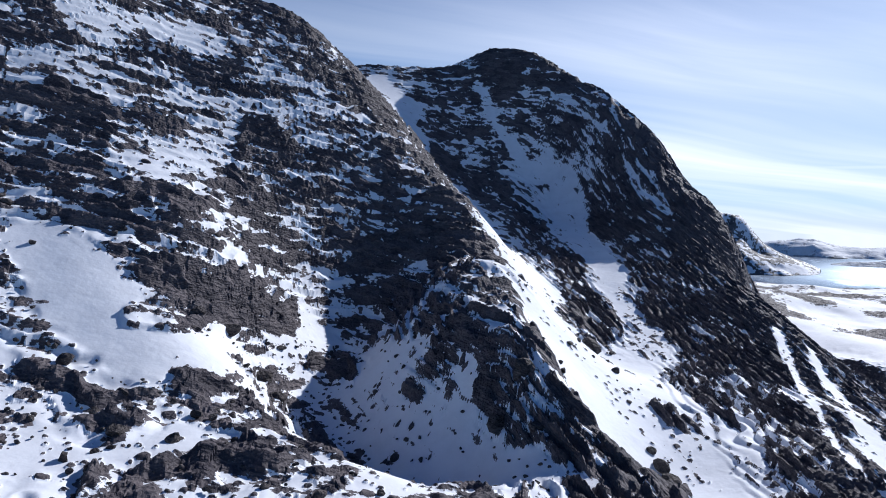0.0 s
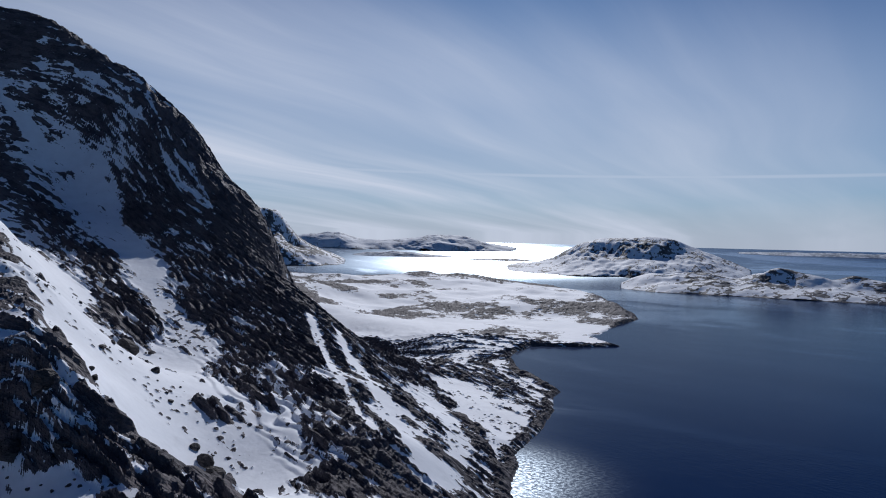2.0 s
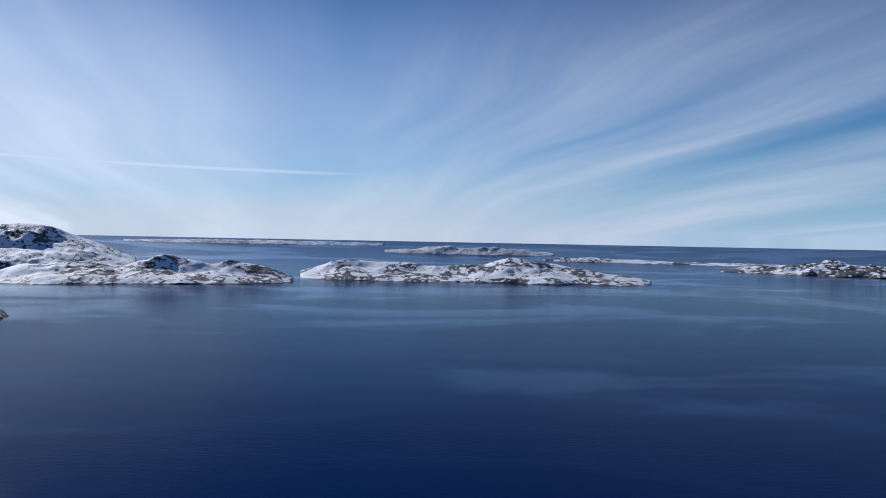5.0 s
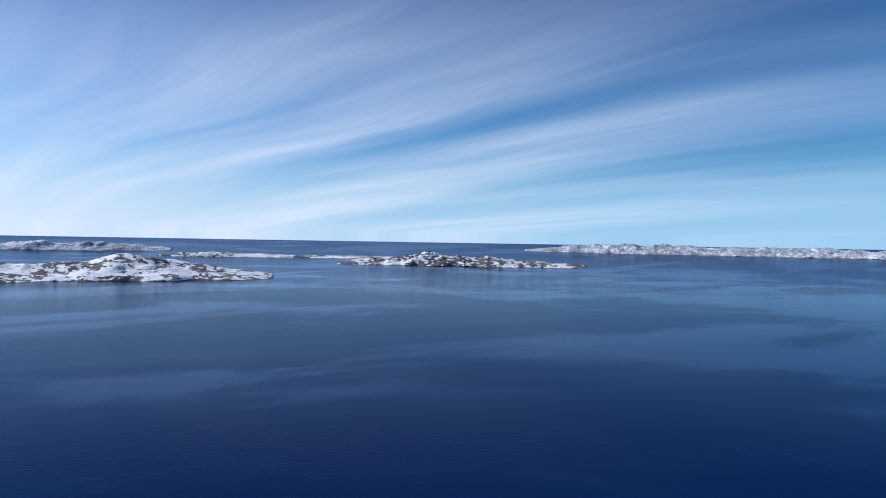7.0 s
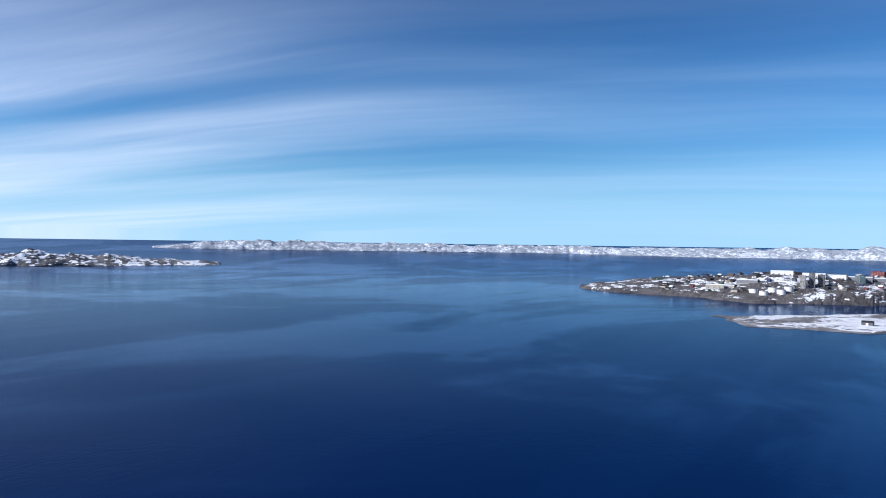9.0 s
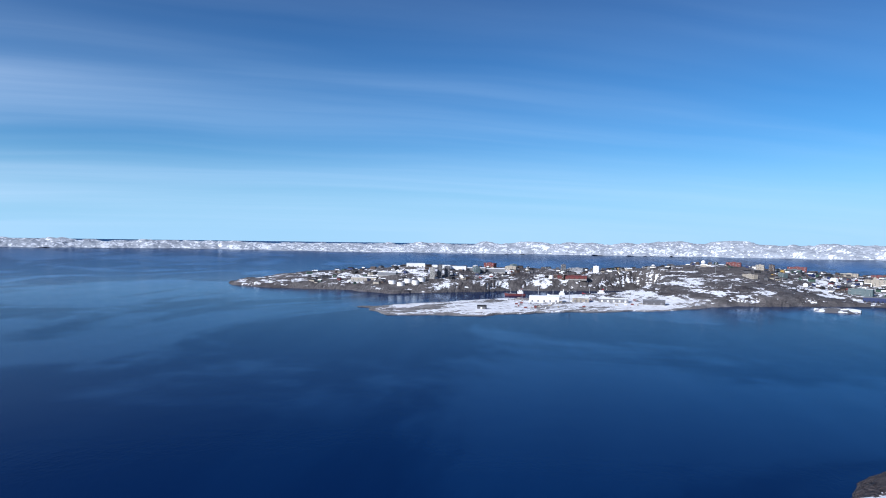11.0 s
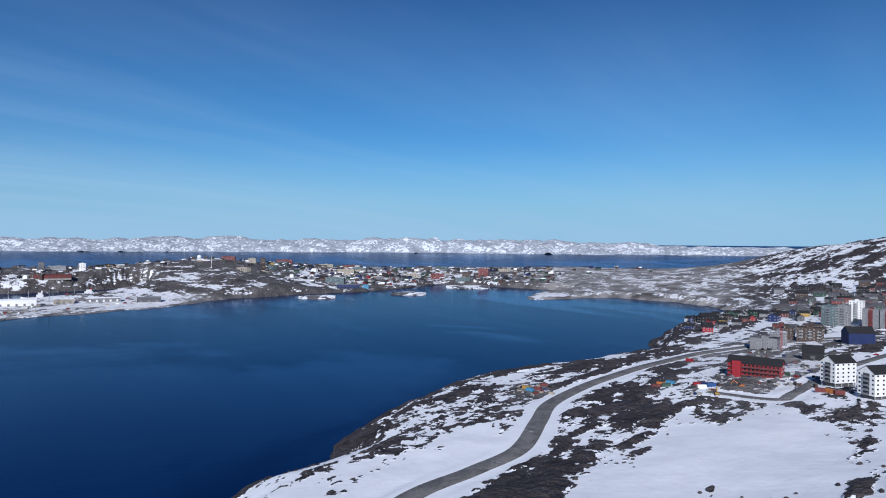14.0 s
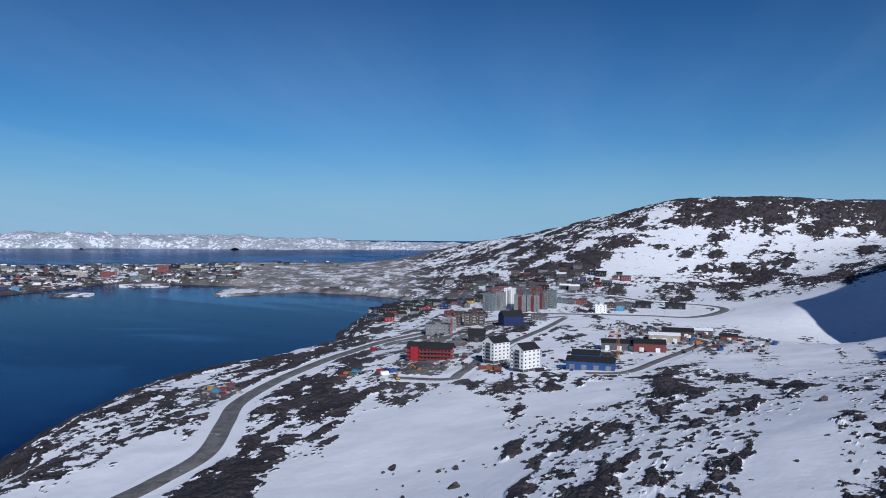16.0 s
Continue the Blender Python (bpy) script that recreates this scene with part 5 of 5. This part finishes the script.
for bb, rr, mat, col in ((241.0, 545, DARK_GREY, "dark grey"), (241.6, 540, WHITE, "white"), (242.0, 550, RED, "red"), (243.2, 520, GREY, "silver grey"), (246.0, 480, BLACK, "black"), (248.6, 500, WHITE, "white"), (250.4, 498, DARK_GREY, "dark grey"),
                         (250.9, 490, BLUE, "blue"), (237.6, 545, GREY, "silver grey"), (236.9, 560, BLACK, "black"), (244.0, 640, WHITE, "white"), (246.5, 690, DARK_GREY, "dark grey"), (247.0, 705, RED, "red"), (254.0, 585, GREY, "silver grey"), (255.4, 590, WHITE, "white"), (257.0, 580, BLUE, "blue")):
    car(stand(bb, rr, rng.uniform(0, 180)), mat, col + " car parked on trodden snow")
scrap = bmesh.new()
SCRAP_MATS = (BROWN, DARK_GREY, BRICK_RED, GREY, RUBBER, CONCRETE, BLACK, NAVY, BEIGE)
for b0, b1, r0, r1, n in ((253.5, 265.5, 600, 850, 300), (238.5, 243.5, 510, 720, 90), (234.5, 237, 490, 530, 24), (221, 224, 495, 535, 22), (246, 252, 505, 620, 30)):
    for i in range(n):
        n0 = len(scrap.faces)
        w_, d_, h_ = rng.uniform(1.0, 4.6), rng.uniform(0.8, 2.4), rng.uniform(0.6, 2.2)
        piece = bmesh.ops.create_cube(scrap, size=1.0, matrix=stand(rng.uniform(b0, b1), rng.uniform(r0, r1), rng.uniform(0, 180)) @ pose(0, 0, h_ * 0.35, rng.uniform(-12, 12), rng.uniform(-12, 12)) @ Matrix.Diagonal((w_, d_, h_, 1)))["verts"]
        for q in piece:
            q.co += Vector((rng.uniform(-0.15, 0.15), rng.uniform(-0.15, 0.15), rng.uniform(-0.1, 0.1)))
        scrap.faces.ensure_lookup_table()
        pick = rng.randrange(len(SCRAP_MATS))
        for q in scrap.faces[n0:]:
            q.material_index = pick
me = mesh_of("yard_clutter", scrap, SCRAP_MATS[0])
for mat in SCRAP_MATS[1:]:
    me.materials.append(mat)
tagged(new("yard_clutter", me), "heaps of pallets, crates and scrap lying in the yards", "clutter", kind="stuff")
excavator(stand(236.6, 490, 140), YELLOW)
excavator(stand(238.3, 512, 60), ORANGE)
tower_crane(stand(254.5, 560, 40), ORANGE, 19, 9, "short orange mast crane beside the blue hall")
tower_crane(stand(241.0, 720, 10), RED, 22, 12, "red tower crane over the concrete blocks")
line = ROAD_LINES["ring_road"][0]
for i in range(6, len(line) - 4, 14):
    lamp_post(pose(line[i][0] + 8, line[i][1] - 4, ground_z(line[i][0] + 8, line[i][1] - 4), 0, 0, 40 * i))

# ---- rows of houses ----
COLOURS = ((BRICK_RED, "dull red"), (DARK_GREY, "dark grey"), (GREY, "grey"), (BROWN, "brown"), (NAVY, "dark blue"), (GREEN, "dark green"), (BLACK, "black"), (WHITE, "white"), (SKY_BLUE, "light blue"), (YELLOW, "yellow"), (RED, "bright red"), (BEIGE, "beige"))
ROOFS = ((BLACK, "black"), (DARK_GREY, "grey"), (SNOWY, "snowy"))
KINDS = {}


def row_house(m, colour, roof, big, far, place):
    key = (colour[1], roof[1], big, far)
    if key not in KINDS:
        w, d, h, rise = ((17, 9.5, 6.5, 2.2), (10, 7.5, 4.8, 2.4))[0 if big else 1] if far else ((20, 11, 8.0, 2.6), (12, 8.5, 5.6, 2.8))[0 if big else 1]
        label = f"{colour[1]} timber {'row house' if big else 'house'} with {roof[1]} roof {place}"
        if far:
            ob = thing("house", m, label, "house", "town houses")
            part("wall", prism(w, d, h, rise), colour[0], ob)
            part("roof", gable_roof(w, d, h, rise), roof[0], ob)
        else:
            ob = house(m, w, d, h, rise, colour[0], roof[0], label, "suburb houses", (4 if big else 3, 2), 2)
        KINDS[key] = ob
        return ob
    return copy_thing(KINDS[key], m)


rng = random.Random(21)
dark = COLOURS[:7]
for k, (rr, b0, b1, n) in enumerate(((1330, 243, 252.5, 9), (1390, 241.5, 254.5, 12), (1440, 244, 255.5, 11), (1500, 242, 255, 12), (1570, 240.5, 252, 9), (1240, 243, 248.5, 6), (1180, 242, 249, 7), (1120, 241.5, 249.5, 7))):
    for i in range(n):
        bb = b0 + (b1 - b0) * (i + rng.uniform(0.1, 0.9)) / n
        row_house(stand(bb, rr + rng.uniform(-18, 18), bb - 180 + rng.uniform(-20, 20)), rng.choice(dark), rng.choice(ROOFS[:2] if rng.random() < 0.88 else ROOFS), rng.random() < 0.45, False, "on the hillside")
for i in range(46):
    bb = rng.uniform(234.3, 247.0)
    rr = rng.uniform(890, 1080) + (bb - 234) * 12
    row_house(stand(bb, rr, rng.uniform(0, 180)), rng.choice(COLOURS), ROOFS[0], rng.random() < 0.15, False, "near the shore")
row_house(stand(236.9, 985, 60), COLOURS[9], ROOFS[0], False, False, "near the shore")
row_house(stand(235.9, 890, 60), COLOURS[10], ROOFS[0], False, False, "near the shore")
row_house(stand(234.5, 915, 60), COLOURS[4], ROOFS[0], False, False, "near the shore")

# ---- the old town across the bay ----
def town_spot(b0, b1, r0, r1):
    for _ in range(40):
        bb, rr = rng.uniform(b0, b1), rng.uniform(r0, r1)
        x, y = polar(bb, rr)
        z, sd = base_height(np.array([x]), np.array([y]))
        if sd[0] > 28 and z[0] > 2.5:
            return bb, rr
    return None


crowd = bmesh.new()
CROWD_MATS = [c[0] for c in COLOURS] + [c[0] for c in ROOFS]
for b0, b1, r0, r1, n in ((200, 224, 1950, 2500, 300), (188, 204, 2040, 2350, 100), (164, 190, 1830, 2250, 150), (203, 220, 1900, 2200, 120), (224, 232, 2200, 2600, 12)):
    for i in range(n):
        spot = town_spot(b0, b1, r0, r1)
        if not spot:
            continue
        colour, roof, big = rng.choice(COLOURS[:8] + COLOURS[1:4] * 3 + COLOURS[4:8] + COLOURS[11:] * 3 + COLOURS[8:11] * (i % 8 == 0)), rng.choice(ROOFS + ROOFS[:2]), rng.random() < 0.25
        m = stand(*spot, rng.choice((20, 65, 110, 155)))
        if i % 4 == 0:
            row_house(m, colour, roof, big, True, "in the old town")
            continue
        w_, d_, h_, rise_ = (17, 9.5, 6.5, 2.2) if big else (10, 7.5, 4.8, 2.4)
        for shape, mat in ((prism(w_, d_, h_, rise_), colour[0]), (gable_roof(w_, d_, h_, rise_), roof[0])):
            shape.transform(m)
            me = bpy.data.meshes.new("shape")
            shape.to_mesh(me)
            shape.free()
            n0 = len(crowd.faces)
            crowd.from_mesh(me)
            bpy.data.meshes.remove(me)
            crowd.faces.ensure_lookup_table()
            for f in crowd.faces[n0:]:
                f.material_index = CROWD_MATS.index(mat)
me = bpy.data.meshes.new("town_houses")
crowd.to_mesh(me)
crowd.free()
for mat in CROWD_MATS:
    me.materials.append(mat)
tagged(new("town_houses", me), "crowd of small coloured timber houses across the bay", "houses", kind="stuff")
for i in range(30):
    spot = town_spot(rng.choice((204, 208, 213, 168, 178)), rng.choice((216, 222, 190)), 1880, 2480)
    if spot:
        wall, col = rng.choice(((GREY, "grey"), (BROWN, "brown"), (BEIGE, "beige"), (BRICK_RED, "dull red"), (GREEN_GREY, "grey-green")))
        block(stand(*spot, rng.choice((30, 45, 75))), rng.uniform(30, 55), 12, rng.choice((3, 3, 4, 5)), wall, SNOWY, col + " flat-roofed apartment slab in the old town", cols=(5, 0), sides="Y", group="town slabs", ww=2.6)
for i, bb in enumerate((172.8, 174.9, 176.2, 177.8, 179.4)):
    hall(stand(bb, 1985 + 12 * i, bb - 180), 52, 26, 10, 1.6, WHITE if i < 3 else GREY, SNOWY, "long pale warehouse with snowy roof above the harbour", 4, GREY, group="warehouses")
for bb, rr, ww, fl, wall, label in ((174.2, 1850, 12, 10, CONCRETE, "concrete silo tower above the harbour"), (174.8, 1865, 12, 11, DARK_GREY, "dark tower block above the harbour"), (175.4, 1880, 14, 9, DARK_GREY, "dark tower block above the harbour"), (184.9, 2060, 14, 8, DARK_GREY, "dark tower block in the old town"),
                                    (187.5, 2060, 16, 6, WHITE, "white tower block in the old town"), (218.3, 2235, 32, 9, BRICK_RED, "dark red office tower in the old town"), (216.9, 2225, 26, 6, BROWN, "brown office block in the old town"), (199.6, 2150, 22, 5, BEIGE, "beige block on the town hill"), (200.4, 2160, 14, 6, BROWN, "brown block on the town hill")):
    block(stand(bb, rr, bb - 175), ww, 14, fl, wall, GREY, label, cols=(4, 0), sides="Y", group="town towers", ww=2.0)
hall(stand(207.2, 1850, 30), 60, 24, 11, 1.2, NAVY, GREY, "long dark glass-fronted quay building", 7, GLASS)
block(stand(208.6, 1850, 30), 16, 20, 3, SKY_BLUE, GREY, "light blue quay building beside the glass hall", cols=(3, 0), sides="Y")
hall(stand(183.4, 1480, 5), 62, 24, 11, 1.5, WHITE, SNOWY, "large white cold-store hall on the quay", 5, GREY)
hall(stand(186.3, 1500, 5), 34, 20, 8, 1.5, BEIGE, SNOWY, "pale quay shed with snowy roof", 3, GREY)
hall(stand(188.9, 1515, 8), 60, 20, 7, 1.5, GREY, SNOWY, "long grey quay shed with snowy roof", 5, WHITE)
hall(stand(192.0, 1500, 12), 44, 22, 8, 2, DARK_GREY, GREY, "dark grey quay shed at the spit", 3, GREY)
hall(stand(185.6, 1955, 5), 80, 18, 8, 2, BRICK_RED, BRICK_RED, "long dull red harbour shed", 6, BROWN)
hall(stand(168.6, 1900, 5), 70, 16, 9, 1.5, BEIGE, SNOWY, "long pale building on the point", 5, GREY)
hall(stand(170.5, 1905, 5), 50, 16, 9, 1.5, GREY, SNOWY, "long grey building on the point", 4, GREY)
hall(stand(178.3, 1300, 10), 16, 10, 5, 2, DARK_GREY, BLACK, "dark shed on the snowy spit", 1)


def tank(m, r, h):
    ob = thing("storage_tank", m, "white round fuel tank above the harbour", "tank", "fuel tanks")
    part("shell", tube(bmesh.new(), (0, 0, -2), (0, 0, h), r, seg=28), WHITE, ob)
    part("lid", tube(bmesh.new(), (0, 0, h), (0, 0, h + 1.2), r, r * 0.15, 28), GREY, ob)
    part("rail", tube(bmesh.new(), (0, 0, h - 0.5), (0, 0, h - 0.2), r + 0.12, seg=28), STEEL, ob)


for bb, rr in ((171.6, 1790), (172.8, 1800), (172.2, 1820), (173.3, 1825), (170.9, 1815)):
    tank(stand(bb, rr, 0), 10, 11)


def dome(m):
    ob = thing("radar_dome", m, "white radar dome on the town hill", "radome", "radomes")
    bm = bmesh.new()
    bmesh.ops.create_icosphere(bm, subdivisions=3, radius=6, matrix=Matrix.Translation((0, 0, 6)))
    part("shell", bm, WHITE, ob)
    part("base", tube(bmesh.new(), (0, 0, -2), (0, 0, 2.2), 4.5, seg=16), GREY, ob)


dome(stand(191.9, 2140, 0))
dome(stand(195.6, 2190, 0))


def ship(m, length, hull, label):
    ob = thing("ship", m, label, "ship", "moored ships")
    bm = bmesh.new()
    n = 16
    rows = []
    for i in range(n + 1):
        u = i / n
        half = 0.085 * length * (1 - max(0, (u - 0.7) / 0.3) ** 2) * (0.75 + 0.25 * min(1, u / 0.15))
        top = 4.5 + 2.5 * max(0, (u - 0.75) / 0.25) ** 2
        rows.append([bm.verts.new((length * (u - 0.5), y * max(half, 0.15), z)) for y, z in ((-1, top), (-0.8, -1.5), (0.8, -1.5), (1, top))])
    for a, b in zip(rows, rows[1:]):
        for k in range(4):
            bm.faces.new((a[k], b[k], b[(k + 1) % 4], a[(k + 1) % 4]))
    bm.faces.new(rows[0][::-1])
    bm.faces.new(rows[-1])
    bmesh.ops.recalc_face_normals(bm, faces=bm.faces)
    part("hull", bm, hull, ob)
    bm = boxed(-length * 0.4, -length * 0.12, -0.06 * length, 0.06 * length, 4.4, 10, 0.3)
    box(bm, -length * 0.36, -length * 0.18, -0.05 * length, 0.05 * length, 10, 14, 0.3)
    part("superstructure", bm, WHITE, ob)
    part("funnel", boxed(-length * 0.37, -length * 0.31, -1.5, 1.5, 14, 18, 0.3), hull, ob)
    part("mast", tube(bmesh.new(), (length * 0.2, 0, 4), (length * 0.2, 0, 19), 0.35, 0.15), WHITE, ob)
    part("hatch", boxed(-length * 0.05, length * 0.3, -0.05 * length, 0.05 * length, 4.5, 5.8), GREY, ob)


for bb, rr, ln, hull, label in ((187.4, 1760, 60, RED, "red-hulled trawler moored at the quay"), (184.4, 1690, 46, WHITE, "white ship moored at the quay"), (181.0, 1700, 50, BRICK_RED, "dull red cargo ship across the harbour")):
    x, y = polar(bb, rr)
    ship(pose(x, y, 0, 0, 0, 180 - bb + 4), ln, hull, label)
for bb, rr in ((181.6, 1470), (182.9, 1500), (185.4, 1470)):
    tower_crane(stand(bb, rr, rng.uniform(0, 360)), STEEL, 24, 16, "grey harbour crane on the quay")
tower_crane(stand(196.5, 1960, 90), STEEL, 34, 18, "tall grey crane in the old town")
for i in range(40):
    spot = town_spot(180, 192, 1330, 1560)
    if spot:
        mat, col = rng.choice(((BRICK_RED, "dull red"), (WHITE, "white"), (BEIGE, "beige"), (GREY, "grey")))
        container(stand(*spot, rng.choice((5, 95))), mat, col + " freight container on the quay")

# ---- loose rock ----
ico = bmesh.new()
bmesh.ops.create_icosphere(ico, subdivisions=2, radius=1.0)
ICO_V = np.array([v.co[:] for v in ico.verts])
ICO_F = np.array([[v.index for v in f.verts] for f in ico.faces])
ico.free()
ROCK = land_material("boulder", 0.5, (0.034, 0.031, 0.034), (0.145, 0.127, 0.122), fray_by=2.0)


def rock_shape(gen, size):
    """An angular block: a ball cut by a few planes and roughened."""
    v = ICO_V.copy()
    for _ in range(9):
        q = gen.normal(size=3)
        q /= np.linalg.norm(q)
        d = v @ q - gen.uniform(0.45, 0.8)
        v -= np.maximum(d, 0)[:, None] * q
    v *= gen.uniform(0.7, 1.3, 3) * (1, 1, 0.8)
    a = gen.uniform(0, 6.28)
    c, t = math.cos(a), math.sin(a)
    return v @ np.array([[c, t, 0], [-t, c, 0], [0, 0, 1]]) * size


def rock_mesh(name, verts, faces):
    me = bpy.data.meshes.new(name)
    me.from_pydata(verts.tolist(), [], faces.tolist())
    for key, values in (("rock", np.full(len(verts), 4.0)), ("strata", verts[:, 2] + 0.3 * verts[:, 0])):
        at = me.attributes.new(key, "FLOAT", "POINT")
        at.data.foreach_set("value", values)
    me.materials.append(ROCK)
    return me


gen = np.random.default_rng(5)
bs, rs = [], []
for b0, b1, r0, r1, n in ((-33, 14, 165, 420, 900), (8, 36, 215, 480, 260), (225, 273, 200, 460, 420), (200, 225, 340, 520, 120)):
    bs.append(gen.uniform(b0, b1, n))
    rs.append(gen.uniform(r0, r1, n))
bs, rs = np.concatenate(bs), np.concatenate(rs)
px, py = polar(bs, rs)
near = ground_rock(bs, rs, px, py)[0] + (fbm(px / 34, py / 34, 0.0, 3) - 0.5) * 10
ok = (near > -3.4) & (near < 2.0)
bs, rs, px, py = bs[ok], rs[ok], px[ok], py[ok]
pz = base_height(px, py)[0]
_, bed = level_roads(px, py, pz.copy())
vs, fs, count = [], [], 0
for x, y, z, k in zip(px, py, pz, bed):
    if k > 0.05:
        continue
    v = rock_shape(gen, float(np.clip(gen.lognormal(-0.25, 0.5), 0.35, 2.6)))
    vs.append(v + (x, y, z + 0.2))
    fs.append(ICO_F + count)
    count += len(v)
tagged(new("scattered_rocks", rock_mesh("scattered_rocks", np.vstack(vs), np.vstack(fs))), "dark angular rocks strewn over the snow slopes", "rocks", kind="stuff")
for bb, rr, size in ((-4.5, 262, 4.6), (-5.8, 258, 3.4), (-12, 300, 4.2), (-14.5, 312, 4.8), (-17, 305, 3.6), (-10.8, 292, 3.8), (-2.4, 238, 1.5), (-6.5, 240, 1.2), (7.5, 238, 4.6), (9.2, 246, 5.0), (10.6, 225, 3.0), (5.5, 226, 3.0), (3.5, 228, 2.4),
                     (14.5, 385, 8.0), (12.2, 420, 3.2), (13.0, 345, 2.2), (16.6, 358, 2.6), (20.3, 290, 4.0), (21.2, 282, 4.4), (19.6, 300, 2.2), (24.4, 240, 3.5), (17.8, 330, 1.5), (-26, 262, 3.0), (-22.5, 214, 3.6), (-18.5, 208, 3.0), (-30.5, 215, 3.2)):
    x, y = polar(bb, rr)
    v = rock_shape(gen, size)
    ob = new("boulder", rock_mesh("boulder", v, ICO_F))
    ob.matrix_world = pose(x, y, ground_z(x, y) + size * 0.25)
    tagged(ob, "large dark angular boulder lying on the snow slope", "boulder", "boulders")
